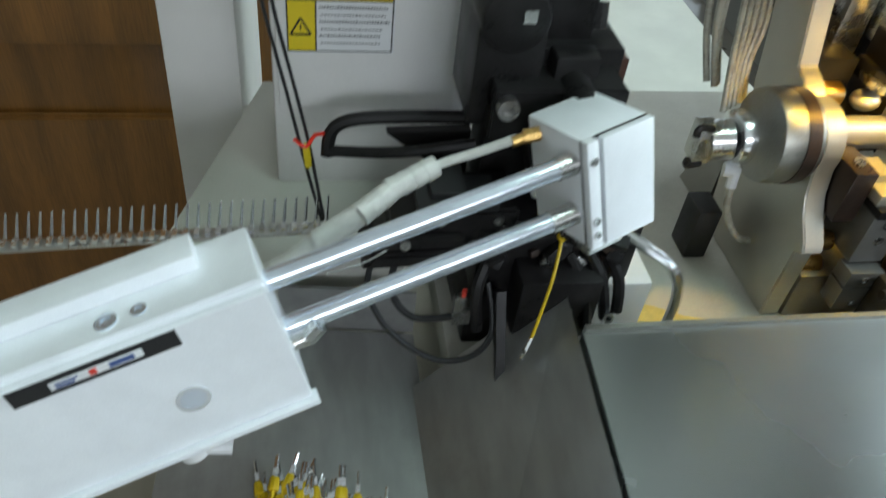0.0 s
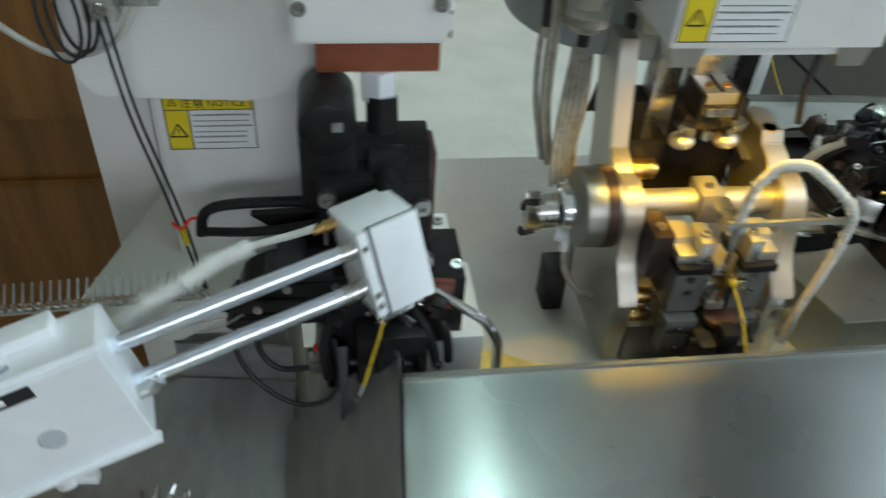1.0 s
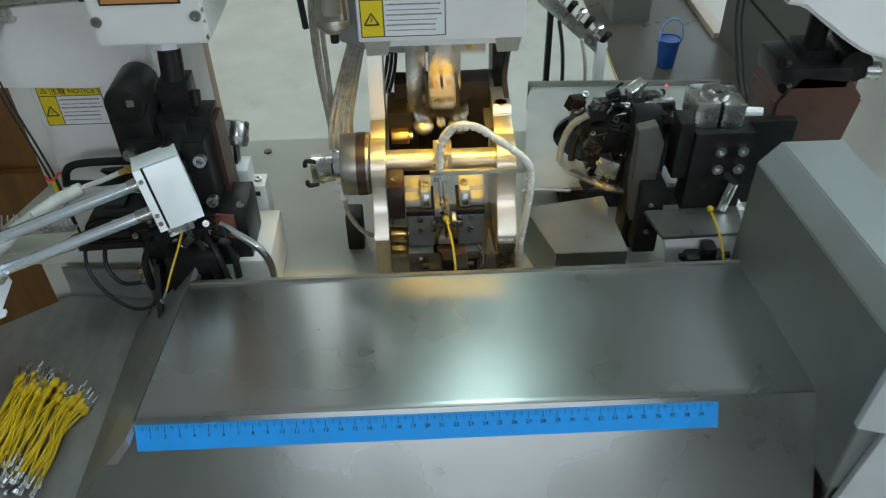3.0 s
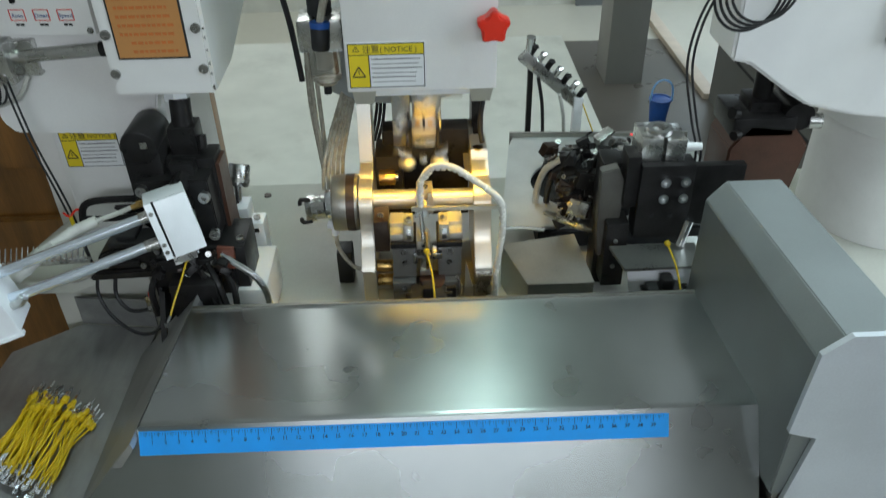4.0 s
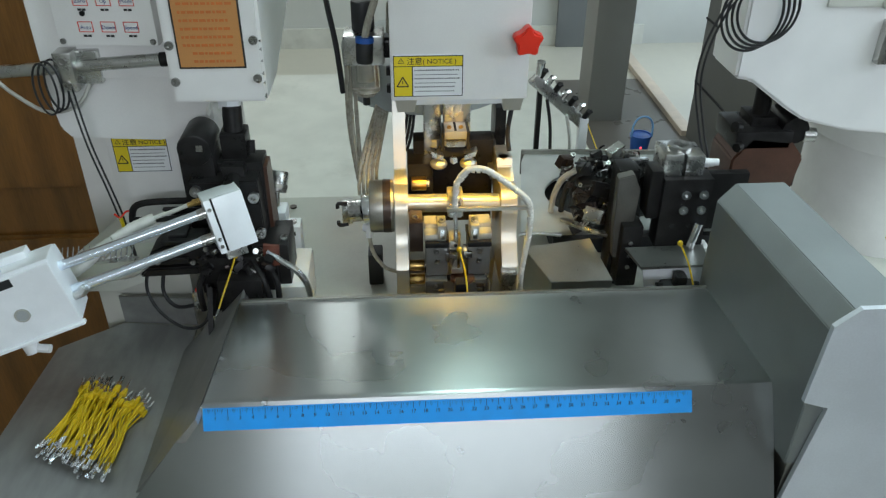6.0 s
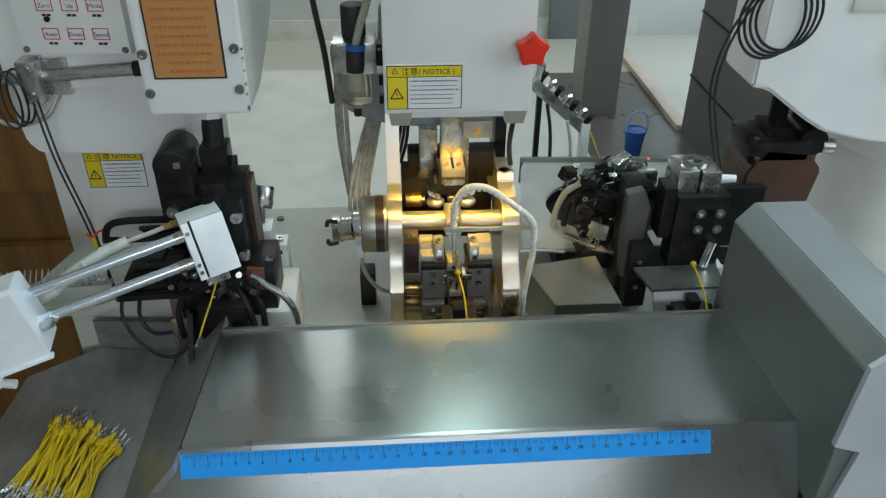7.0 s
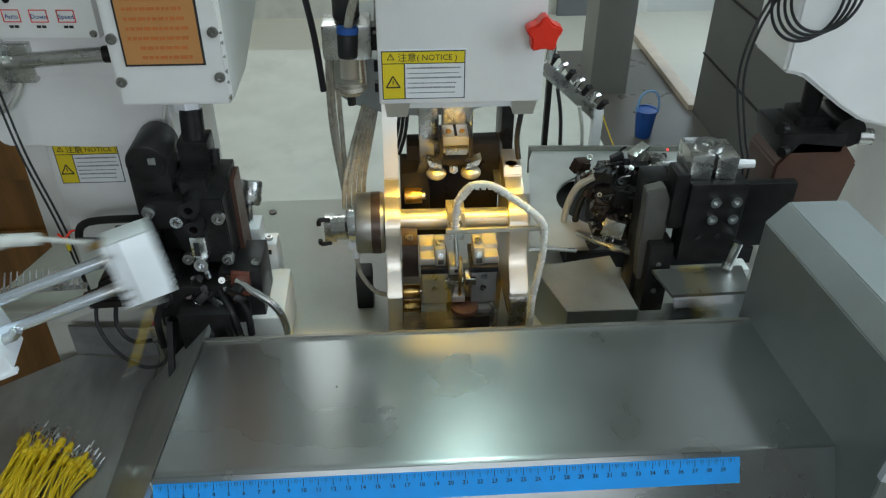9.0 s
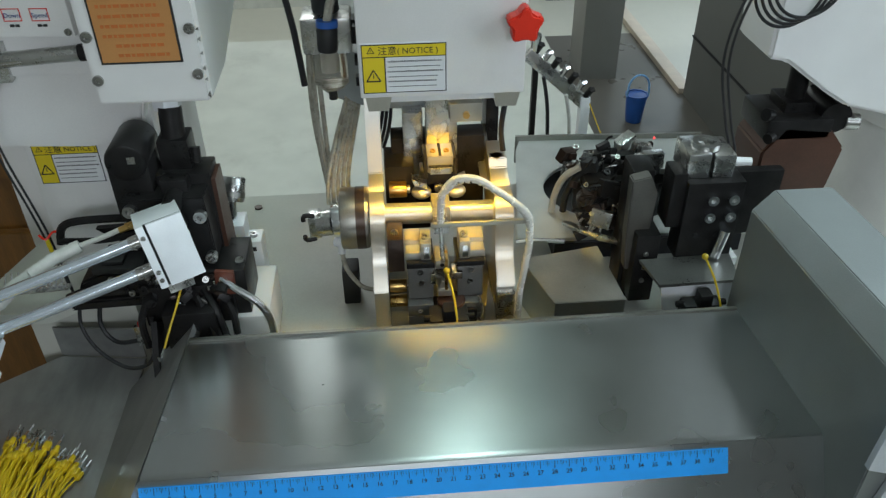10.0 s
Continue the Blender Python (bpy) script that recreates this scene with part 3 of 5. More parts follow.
part("adjust_screw", Shape().screw((-0.2495, 0.352, 0.992), (0, -1, 0.2), 0.0058, 0.006).cyl((-0.249, 0.352, 0.992), (-0.246, 0.350, 0.978), 0.003, 10), CHROME, app)
part("anvil_block", Shape().box(-0.292, -0.215, 0.345, 0.40, 0.93, 0.972, 0.002), BLACK, app)
part("anvil_front", Shape().box(-0.272, -0.228, 0.325, 0.35, 0.915, 0.958, 0.003), BLACK, app)
part("feed_track", Shape().prism([(-0.352, 0.951), (-0.29, 0.953), (-0.29, 0.963), (-0.345, 0.961)], "y", 0.345, 0.385, 0.002), BLACK, app)
part("feed_block", Shape().prism([(-0.344, 0.962), (-0.338, 0.977), (-0.322, 0.985), (-0.272, 0.986), (-0.272, 0.962)], "y", 0.350, 0.384, 0.002), BLACK, app)
part("feed_cover", Shape().box(-0.325, -0.284, 0.347, 0.372, 0.9865, 0.992, 0.0015).box(-0.318, -0.300, 0.352, 0.378, 0.992, 0.996, 0.001), RUBBER, app)
part("feed_lever", Shape().prism([(-0.352, 0.968), (-0.336, 0.974), (-0.300, 0.973), (-0.300, 0.967), (-0.338, 0.965)], "y", 0.344, 0.349, 0.001), BLACK, app)
for x, z in ((-0.330, 0.970), (-0.312, 0.980), (-0.296, 0.969), (-0.283, 0.980)):
    part("feed_screw", Shape().screw((x, 0.350 if z > 0.972 else 0.344, z), (0, -1, 0.1), 0.0026, 0.002), SCREW, app)
part("guide_wire", Shape().tube([(-0.375, 0.350, 0.952), (-0.362, 0.347, 0.959), (-0.350, 0.346, 0.961)], 0.0006, 5, 3).tube([(-0.368, 0.348, 0.948), (-0.352, 0.346, 0.955), (-0.338, 0.345, 0.966)], 0.0006, 5, 3), CHROME, app)
part("mount_plate", Shape().box(-0.238, -0.203, 0.35, 0.40, 0.935, 0.982, 0.0015), BLACK, app)
part("mount_screw", Shape().screw((-0.208, 0.362, 0.982), (0, -0.3, 1), 0.0036, 0.003), SCREW, app)
part("rust_guard", Shape().prism([(-0.228, 0.962), (-0.212, 0.962), (-0.211, 0.984), (-0.226, 0.986)], "y", 0.344, 0.348), mat("red_oxide_plate", (0.14, 0.04, 0.022), 0.5, 0, 0.2, 80, 0.1), app)
part("sensor_bracket", Shape().box(-0.302, -0.292, 0.338, 0.342, 0.915, 0.936, 0.0006), NICKEL, app)
part("sensor_tip", Shape().cyl((-0.297, 0.340, 0.936), (-0.297, 0.340, 0.940), 0.0014, 10), INKRED, app)
for a, b, c in (((-0.238, 0.345, 0.968), (-0.228, 0.332, 0.955), (-0.222, 0.326, 0.930)), ((-0.244, 0.342, 0.962), (-0.236, 0.330, 0.948), (-0.232, 0.324, 0.925)), ((-0.226, 0.346, 0.965), (-0.216, 0.336, 0.95), (-0.214, 0.330, 0.93)), ((-0.285, 0.345, 0.962), (-0.292, 0.335, 0.945), (-0.290, 0.330, 0.92))):
    part("finger", Shape().tube([a, b, c], 0.0032, 7, 5), BLACK, app)
bits = random.Random(21)
for k in range(30):
    x, y, z = bits.uniform(-0.285, -0.218), bits.uniform(0.337, 0.347), bits.uniform(0.958, 0.984)
    w = bits.uniform(0.0012, 0.0038)
    sh = Shape().screw((x, y, z), (bits.uniform(-0.4, 0.4), -1, bits.uniform(0, 0.6)), w * 0.8, 0.003) if k % 3 == 0 else Shape().box(-w * 1.5, w * 1.5, -w, w * 1.4, -w, w, 0.0005).turned(pose(x, y, z, bits.uniform(-40, 40), bits.uniform(-40, 40), bits.uniform(-40, 40)))
    part("clamp_piece", sh, (BLACK, SCREW, BLACK, BROWNBLACK, BLACK)[k % 5], app)
part("blade", Shape().prism([(0.33, 0.948), (0.31, 0.918), (0.3, 0.897), (0.318, 0.92), (0.345, 0.935)], "x", -0.283, -0.278), BLACK, app)
part("pedestal", Shape().box(-0.236, -0.188, 0.345, 0.42, BED, 0.935, 0.003), WHITE, app)
part("base_block", Shape().box(-0.292, -0.237, 0.350, 0.42, BED, 0.93, 0.003), BLACK, app)
for x, z in ((-0.246, 0.938), (-0.2215, 0.932)):
    part("small_screw", Shape().screw((x, 0.325, z), (0, -1, 0.3), 0.0032, 0.003), CHROME, app)
part("blow_pipe", Shape().tube([(-0.222, 0.345, 0.978), (-0.207, 0.335, 0.972), (-0.192, 0.330, 0.962), (-0.184, 0.328, 0.945), (-0.183, 0.328, 0.92), (-0.185, 0.33, BED)], 0.0032, 10, 6), CHROME, app, "bent chrome air pipe")
part("handle_frame", Shape().tube([(-0.275, 0.402, 1.006), (-0.34, 0.402, 1.006), (-0.362, 0.402, 1.0), (-0.366, 0.398, 0.985)], 0.0036, 8, 4).tube([(-0.366, 0.398, 0.988), (-0.33, 0.392, 0.991), (-0.29, 0.39, 0.998)], 0.003, 8, 4), BLACK, app)
part("web_plate", Shape().prism([(-0.335, 0.996), (-0.29, 0.998), (-0.29, 0.965), (-0.30, 0.968)], "y", 0.402, 0.408), BLACK, app)

loop = thing("cable_loop", "black cable looping below the applicator", "cable")
part("cable", Shape().tube([(-0.345, 0.352, 0.955), (-0.347, 0.345, 0.935), (-0.335, 0.335, 0.915), (-0.312, 0.325, 0.903), (-0.292, 0.322, 0.908), (-0.283, 0.325, 0.925), (-0.285, 0.34, 0.945)], 0.0017, 8, 6), CABLE, loop)
part("second_cable", Shape().tube([(-0.33, 0.36, 0.955), (-0.334, 0.352, 0.93), (-0.322, 0.345, 0.915), (-0.30, 0.34, 0.92)], 0.002, 8, 6), CABLE, loop)

cylr = thing("air_fitting", "small silver air cylinder on a slotted bracket", "air cylinder", (-0.009, 0, 0))
part("bracket", Shape().box(-0.214, -0.192, 0.43, 0.452, BED, 0.955, 0.002), ALU, cylr)
part("bracket_head", Shape().box(-0.224, -0.206, 0.432, 0.458, 0.952, 0.972, 0.002), ALU, cylr)
part("barrel", Shape().cyl((-0.2165, 0.450, 0.988), (-0.213, 0.462, 1.008), 0.0110, 22, None, 0.002), NICKEL, cylr)
part("barrel_band", Shape().cyl((-0.2159, 0.452, 0.9915), (-0.2152, 0.4545, 0.9955), 0.0114, 22), STEEL2, cylr)
part("stem", Shape().cyl((-0.218, 0.444, 0.965), (-0.2165, 0.450, 0.989), 0.0042, 12), CHROME, cylr)
part("slot", Shape().box(-0.2085, -0.1975, 0.4285, 0.43, 0.945, 0.949), DARK, cylr)
part("bracket_screw", Shape().screw((-0.200, 0.44, 0.955), (0, 0, 1), 0.0036, 0.003), SCREW, cylr)

# terminal strip that runs to the applicator
strip = thing("terminal_strip", "bandolier of small tinned crimp terminals", "terminal strip", group="")
part("carrier", Shape().prism([(-0.62, 0.940), (-0.36, 0.954), (-0.36, 0.9555), (-0.62, 0.9415)], "y", 0.372, 0.380), NICKEL, strip)
for k in range(46):
    x = -0.615 + 0.0055 * k
    z = 0.9412 + (x + 0.62) * 0.054
    part("terminal", Shape().cyl((x, 0.378, z), (x + 0.0015, 0.386, z + 0.013), 0.0011, 5, 0.0006).box(x - 0.0013, x + 0.0013, 0.373, 0.378, z, z + 0.003), CHROME, strip)

# moving ram of the press
ram = thing("press_ram", "red-brown ram plate with a white coupling and black rod", "ram")
part("ram_plate", Shape().box(-0.289, -0.2185, 0.408, 0.445, 1.121, 1.148, 0.001), RAM, ram)
part("coupling", Shape().cyl((-0.2535, 0.415, 1.102), (-0.2535, 0.415, 1.121), 0.0115, 6), ALU, ram)
part("rod", Shape().cyl((-0.2515, 0.405, 1.077), (-0.2515, 0.412, 1.104), 0.0095, 20), BLACK, ram)
part("rod_foot", Shape().box(-0.264, -0.239, 0.394, 0.42, 1.052, 1.082, 0.002).cyl((-0.236, 0.398, 1.06), (-0.236, 0.402, 1.072), 0.0045, 10), BLACK, ram)

# ---------------------------------------------------------------- gripper slide
A = Vector((0.1225, 0.0295, 0.0320)).normalized()
U = Vector((-0.011, 0.004, 0.062))
U = (U - A * U.dot(A)).normalized()
N = U.cross(A).normalized()  # away from the operator: turned below to +y
if N.y < 0:
    N = -N
AX = Matrix(((A.x, N.x, U.x, 0), (A.y, N.y, U.y, 0), (A.z, N.z, U.z, 0), (0, 0, 0, 1)))
END = Vector((-0.3850, 0.2615, 0.994))
SL = Matrix.Translation(END) @ AX  # x along the slide, y away, z up across it

slide = thing("air_slide", "silver anodised pneumatic slide on a slanting mount", "air slide")
prof = [(0, -0.031), (0, 0.031), (0.004, 0.031), (0.004, 0.034), (0.036, 0.034), (0.036, 0.031), (0.042, 0.031), (0.042, -0.031)]
part("body", Shape().prism(prof, "x", -0.26, 0.0, 0.0006).turned(SL), ALU, slide)
part("top_rail", Shape().box(-0.26, -0.020, 0.022, 0.037, 0.034, 0.041, 0.001).turned(SL), ALU, slide)
part("lower_lip", Shape().box(-0.26, 0.002, -0.003, 0.004, -0.034, -0.031, 0.0006).turned(SL), ALU, slide)
part("front_hole", Shape().ring((-0.041, -0.0006, -0.006), (-0.041, 0.0004, -0.006), 0.0066, 0.005, 24).turned(SL), CHROME, slide)
part("hole_floor", Shape().cyl((-0.041, -0.0004, -0.006), (-0.041, 0.0004, -0.006), 0.005, 20).turned(SL), RODS, slide)
sensor = part("sensor_slot", Shape().box(-0.094, -0.034, -0.0006, 0.003, 0.0222, 0.0298).turned(SL), DARK, slide)
part("sensor", Shape().box(-0.080, -0.047, -0.0010, 0.002, 0.0242, 0.0278, 0.0003).turned(SL), PAPER, sensor, "white sensor with a red mark")
part("sensor_mark", Shape().box(-0.066, -0.0635, -0.0013, -0.0010, 0.0248, 0.0274).turned(SL), INKRED, sensor)
part("sensor_bars", Shape().box(-0.078, -0.0715, -0.0013, -0.0010, 0.0248, 0.0257).box(-0.078, -0.070, -0.0013, -0.0010, 0.0263, 0.0270).box(-0.059, -0.050, -0.0013, -0.0010, 0.0250, 0.0272).turned(SL), INKBLUE, sensor)
for x, r in ((-0.056, 0.0042), (-0.044, 0.003)):
    part("top_screw", Shape().screw((x, 0.012, 0.034), (0, 0, 1), r, 0.0008).turned(SL), RODS, slide)
part("end_fitting", Shape().cyl((0, 0.014, -0.012), (0.009, 0.014, -0.012), 0.0036, 14).cyl((0.007, 0.014, -0.012), (0.013, 0.014, -0.008), 0.004, 8).turned(SL), NICKEL, slide)
part("under_fitting", Shape().cyl((-0.055, 0.012, -0.031), (-0.055, 0.012, -0.048), 0.007, 14).cyl((-0.055, 0.012, -0.044), (-0.04, 0.008, -0.05), 0.004, 10).turned(SL), PAPER, slide)
part("mount_arm", Shape().box(-0.30, -0.16, 0.036, 0.05, -0.03, 0.03).turned(SL).box(-0.66, -0.60, 0.24, 0.30, 0.0, 0.93), STEEL2, slide)

grip = thing("wire_gripper", "white-faced gripper head on two polished rods", "gripper")
HD = Matrix.Translation((-0.2440, 0.311, 1.0330)) @ Matrix.Rotation(radians(21), 4, "Z") @ Matrix.Rotation(radians(-14.5), 4, "X") @ Matrix.Rotation(radians(-8), 4, "Y")
part("head_block", Shape().box(-0.0185, 0.0165, 0.004, 0.040, -0.026, 0.026, 0.0008).turned(HD), ALU, grip)
part("face_plate", Shape().box(-0.0105, 0.0165, -0.0015, 0.002, -0.026, 0.026, 0.0005).turned(HD), ALU, grip)
part("side_strip", Shape().box(-0.0185, -0.0125, -0.0012, 0.004, -0.026, 0.026, 0.0005).turned(HD), ALU, grip)
part("jaw_gap", Shape().box(-0.0185, 0.0160, 0.002, 0.004, -0.0255, 0.0255).turned(HD), DARK, grip)
for z in (-0.019, -0.012, 0.017):
    part("face_screw", Shape().screw((-0.0155, -0.0012, z), (0, -1, 0), 0.0018, 0.001).turned(HD), NICKEL, grip)
for c in ((-0.2665, 0.315, 1.0410), (-0.2655, 0.310, 1.0160)):
    c = Vector(c)
    part("rod", Shape().cyl(c - A * 0.30, c + A * 0.012, 0.0046, 24), RODS, grip)
    part("rod_sleeve", Shape().cyl(c - A * 0.008, c + A * 0.004, 0.0052, 24), NICKEL, grip)
NIP = Vector((-0.2800, 0.337, 1.040))
part("hose_nipple", Shape().cyl(NIP + Vector((-0.008, -0.001, -0.003)), NIP + Vector((0.008, 0.001, 0.002)), 0.0026, 12).cyl(NIP + Vector((-0.003, 0, -0.001)), NIP + Vector((0.004, 0, 0.001)), 0.0034, 8), BRASS, grip)
hose_pts = [Vector(p) - Vector((-0.283, 0.340, 1.032)) for p in ((-0.289, 0.340, 1.030), (-0.305, 0.340, 1.023), (-0.324, 0.338, 1.017), (-0.342, 0.330, 1.012), (-0.357, 0.320, 1.006), (-0.372, 0.3165, 0.997), (-0.386, 0.315, 0.984), (-0.405, 0.3155, 0.970), (-0.45, 0.3165, 0.950))]
hose = part("hose", Shape().tube(hose_pts, 0.0022, 8, 6), SPIRAL, grip, "white spiral-wrapped air hose")
hose.location = NIP
for i in range(20):
    f = 2.0 + 5.9 * i / 20
    k = int(f)
    a = hose_pts[k].lerp(hose_pts[k + 1], f - k)
    d = (hose_pts[k + 1] - hose_pts[k]).normalized()
    part("wrap_turn", Shape().cyl(a, a + d * 0.0062, 0.0050, 12, 0.0055), SPIRAL, hose)
part("under_jaw", Shape().box(-0.014, 0.006, 0.008, 0.030, -0.036, -0.026, 0.001).turned(HD), NICKEL, grip)

# ---------------------------------------------------------------- inspection station in the middle
box = thing("station_head", "white painted box head of the middle station", "machine head")
part("box_shell", Shape().box(-0.0965, 0.031, 0.379, 0.52, 1.119, 1.55, 0.0015), WHITE, box)
part("upper_casting", Shape().box(-0.085, 0.02, 0.45, 0.62, 1.09, 1.5, 0.012), CREAM, box)
part("swivel_flange", Shape().cyl((-0.055, 0.56, 1.066), (-0.055, 0.56, 1.120), 0.094, 40, 0.098, 0.004), mat("grey_blue_enamel", (0.36, 0.39, 0.385), 0.4, 0, 0.08, 20, 0.08, 700, 0.1), box)
for x0, x1 in ((-0.093, -0.072), (0.008, 0.029)):
    part("foot_bracket", Shape().prism([(x0, 1.119), (x1, 1.119), (x1 - 0.003, 1.106), (x0 + 0.002, 1.106)], "y", 0.383, 0.40), PLATE, box)
part("lamp_strip", Shape().box(-0.08, 0.018, 0.385, 0.40, 1.112, 1.1185, 0.001), PAPER, box)
notice(-0.0945, 0.379, 1.1225, 0.0655, 0.0405)
knob = thing("star_knob", "bright red plastic star knob on the white box", "knob", (0.0265, 0.379, 1.178))
star = Shape()
star.prism([((0.0118 + 0.0022 * math.cos(5 * a)) * math.sin(a), (0.0118 + 0.0022 * math.cos(5 * a)) * math.cos(a)) for a in [2 * math.pi * k / 40 for k in range(40)]], "y", -0.018, -0.004, 0.0015)
part("grip", star, RED, knob)
part("stud", Shape().cyl((0, -0.004, 0), (0, 0.0, 0), 0.004, 12), NICKEL, knob)

stn = thing("middle_station", "machined aluminium side plates joined by a round bar", "machine station")
# left plate: narrow upright with a round boss and a foot
def plate_outline(top, back):
    """Side view (y, z) of a plate: a leaning front edge with a round boss and a lip above the foot."""
    pts = [*top, (0.428, 1.024), (0.417, 1.0205)]
    for k in range(9):
        a = radians(62 + 17 * k)
        pts.append((0.400 + 0.0235 * math.cos(a), 0.9945 + 0.0235 * math.sin(a)))
    pts += [(0.374, 0.972), (0.368, 0.962), (0.357, 0.950), (0.3545, 0.9445), (0.361, 0.940), (0.362, BED), (0.452, BED), (0.458, 0.930)]
    return pts + back


part("side_plate", Shape().prism(plate_outline([(0.449, 1.092)], [(0.446, 0.965), (0.462, 0.995), (0.470, 1.03), (0.489, 1.092)]), "x", -0.0965, -0.0835, 0.0008), PLATE, stn)
part("side_plate", Shape().prism(plate_outline([(0.432, 1.032)], [(0.452, 0.97), (0.466, 1.0), (0.466, 1.032)]), "x", 0.0125, 0.029, 0.001), PLATE, stn)
part("plate_brace", Shape().prism([(0.458, BED), (0.505, BED), (0.478, 0.955), (0.459, 0.968)], "x", -0.0955, -0.0845, 0.0006), STEEL2, stn)
part("plate_base", Shape().box(0.013, 0.029, 0.354, 0.3615, BED, 0.936, 0.0006), NICKEL, stn)
part("cross_bar", Shape().cyl((-0.085, 0.385, 1.007), (0.018, 0.385, 1.006), 0.0095, 28).turned(Matrix.Translation((0, 0.015, -0.009))), PLATE, stn)
part("bar_clamp", Shape().box(-0.042, -0.026, 0.373, 0.397, 0.996, 1.019, 0.001).turned(Matrix.Translation((0, 0.014, -0.008))), PLATE, stn)
part("clamp_screw", Shape().screw((-0.034, 0.398, 1.011), (0, -0.2, 1), 0.0032, 0.002), SCREW, stn)
COLLAR = Matrix.Translation((0.0065, 0.013, -0.006))
part("boss", Shape().cyl((-0.1225, 0.402, 0.9945), (-0.0972, 0.402, 0.9945), 0.0275, 36, None, 0.002), STEEL2, stn)
part("boss_band", Shape().cyl((-0.1085, 0.402, 0.9945), (-0.1005, 0.402, 0.9945), 0.0280, 36), BROWNBLACK, stn)
part("collar", Shape().cyl((-0.137, 0.400, 0.991), (-0.118, 0.400, 0.993), 0.0165, 28, None, 0.002).turned(COLLAR), CHROME, stn)
part("collar_ring", Shape().cyl((-0.1245, 0.400, 0.992), (-0.1225, 0.400, 0.992), 0.017, 28).turned(COLLAR), RUBBER, stn)
part("union", Shape().cyl((-0.150, 0.402, 0.988), (-0.137, 0.400, 0.990), 0.012, 20).box(-0.159, -0.148, 0.395, 0.409, 0.976, 1.0, 0.001).turned(COLLAR), NICKEL, stn)
for z in (0.976, 1.0):
    part("claw", Shape().tube([(-0.153, 0.396, z), (-0.162, 0.395, z + (0.001 if z > 0.99 else -0.001)), (-0.163, 0.394, z + (-0.004 if z > 0.99 else 0.004))], 0.0022, 7, 3).turned(COLLAR), BLACK, stn)
part("nipple", Shape().cyl((-0.137, 0.395, 0.972), (-0.128, 0.392, 0.972), 0.0045, 12).cyl((-0.131, 0.392, 0.972), (-0.131, 0.390, 0.962), 0.0035, 10).turned(COLLAR), PAPER, stn)
part("drain_hose", Shape().tube([(-0.131, 0.390, 0.965), (-0.128, 0.388, 0.945), (-0.115, 0.386, 0.925), (-0.098, 0.388, 0.918)], 0.0022, 8, 5).turned(COLLAR), HOSE, stn)
part("rear_block", Shape().box(-0.082, -0.055, 0.40, 0.44, 0.985, 1.035, 0.002).box(-0.075, 0.012, 0.425, 0.45, 0.95, 1.05, 0.002).turned(Matrix.Translation((0, 0.032, -0.008))), BLACK, stn)
part("rear_bar", Shape().box(-0.045, 0.0, 0.408, 0.425, 1.028, 1.042, 0.001).turned(Matrix.Translation((0, 0.050, -0.028))), BLACK, stn)
for x, y, z, r in ((-0.070, 0.428, 1.006, 0.0075), (-0.0745, 0.372, 0.939, 0.006), (-0.0745, 0.372, 0.9205, 0.007)):
    part("roller", Shape().cyl((x - 0.0085, y, z), (x + 0.0075, y, z), r, 18, None, 0.001), BRASS, stn)
    part("roller_pin", Shape().cyl((x + 0.0075, y, z), (x + 0.0105, y, z), r * 0.5, 12), NICKEL, stn)
part("slant_arm", Shape().prism([(0.43, 1.062), (0.442, 1.066), (0.395, 1.045), (0.375, 1.040)], "x", 0.003, 0.015, 0.0006).turned(Matrix.Translation((0.003, 0.060, -0.034))), SHEET, stn)
part("slant_arm_back", Shape().box(0.017, 0.029, 0.44, 0.48, 0.99, 1.09, 0.001).turned(Matrix.Translation((0, 0.050, -0.025))), BLACK, stn)
part("orange_nut", Shape().cyl((0.017, 0.385, 1.048), (0.017, 0.385, 1.056), 0.006, 6).cyl((0.017, 0.375, 1.040), (0.017, 0.38, 1.045), 0.005, 10).turned(Matrix.Translation((0.003, 0.052, -0.024))), BRASS, stn)
for x in (-0.122,):
    part("foot", Shape().box(x - 0.006, x + 0.010, 0.415, 0.438, BED, 0.925, 0.002), RUBBER, stn)
part("base_block", Shape().box(-0.083, 0.02, 0.36, 0.44, BED, 0.92, 0.002), STEEL2, stn)
part("deflector", Shape().prism([(0.003, 0.960), (0.0095, 0.930), (0.0115, BED), (0.0, BED)], "y", 0.345, 0.348), PLATE, stn)

tube = thing("air_tube", "clear spiral-wrapped air tube arching over the bar", "tube")
arch = [(-0.038, 0.347, 1.022), (-0.0365, 0.346, 1.048), (-0.026, 0.345, 1.063), (-0.009, 0.344, 1.063), (0.008, 0.344, 1.051), (0.026, 0.344, 1.036), (0.035, 0.345, 1.023), (0.037, 0.347, 0.996), (0.034, 0.348, 0.965), (0.032, 0.35, 0.940), (0.032, 0.352, 0.905)]
part("tube_core", Shape().tube(arch, 0.0029, 10, 6), CLEAR, tube)
for i in range(26):
    f = i / 26 * 8
    j = int(f)
    a, b = Vector(arch[j]).lerp(Vector(arch[j + 1]), f - j), None
    d = (Vector(arch[j + 1]) - Vector(arch[j])).normalized()
    part("wrap_turn", Shape().cyl(a, a + d * 0.0036, 0.0031, 10, 0.0034), CLEAR, tube)
part("sensor_blade", Shape().box(-0.046, 0.036, 0.3445, 0.3475, 1.018, 1.022, 0.0005), PLATE, tube)
part("nozzle", Shape().cyl((-0.036, 0.347, 0.982), (-0.038, 0.347, 1.022), 0.0020, 10).box(-0.043, -0.031, 0.347, 0.378, 1.010, 1.017, 0.0006), NICKEL, tube)

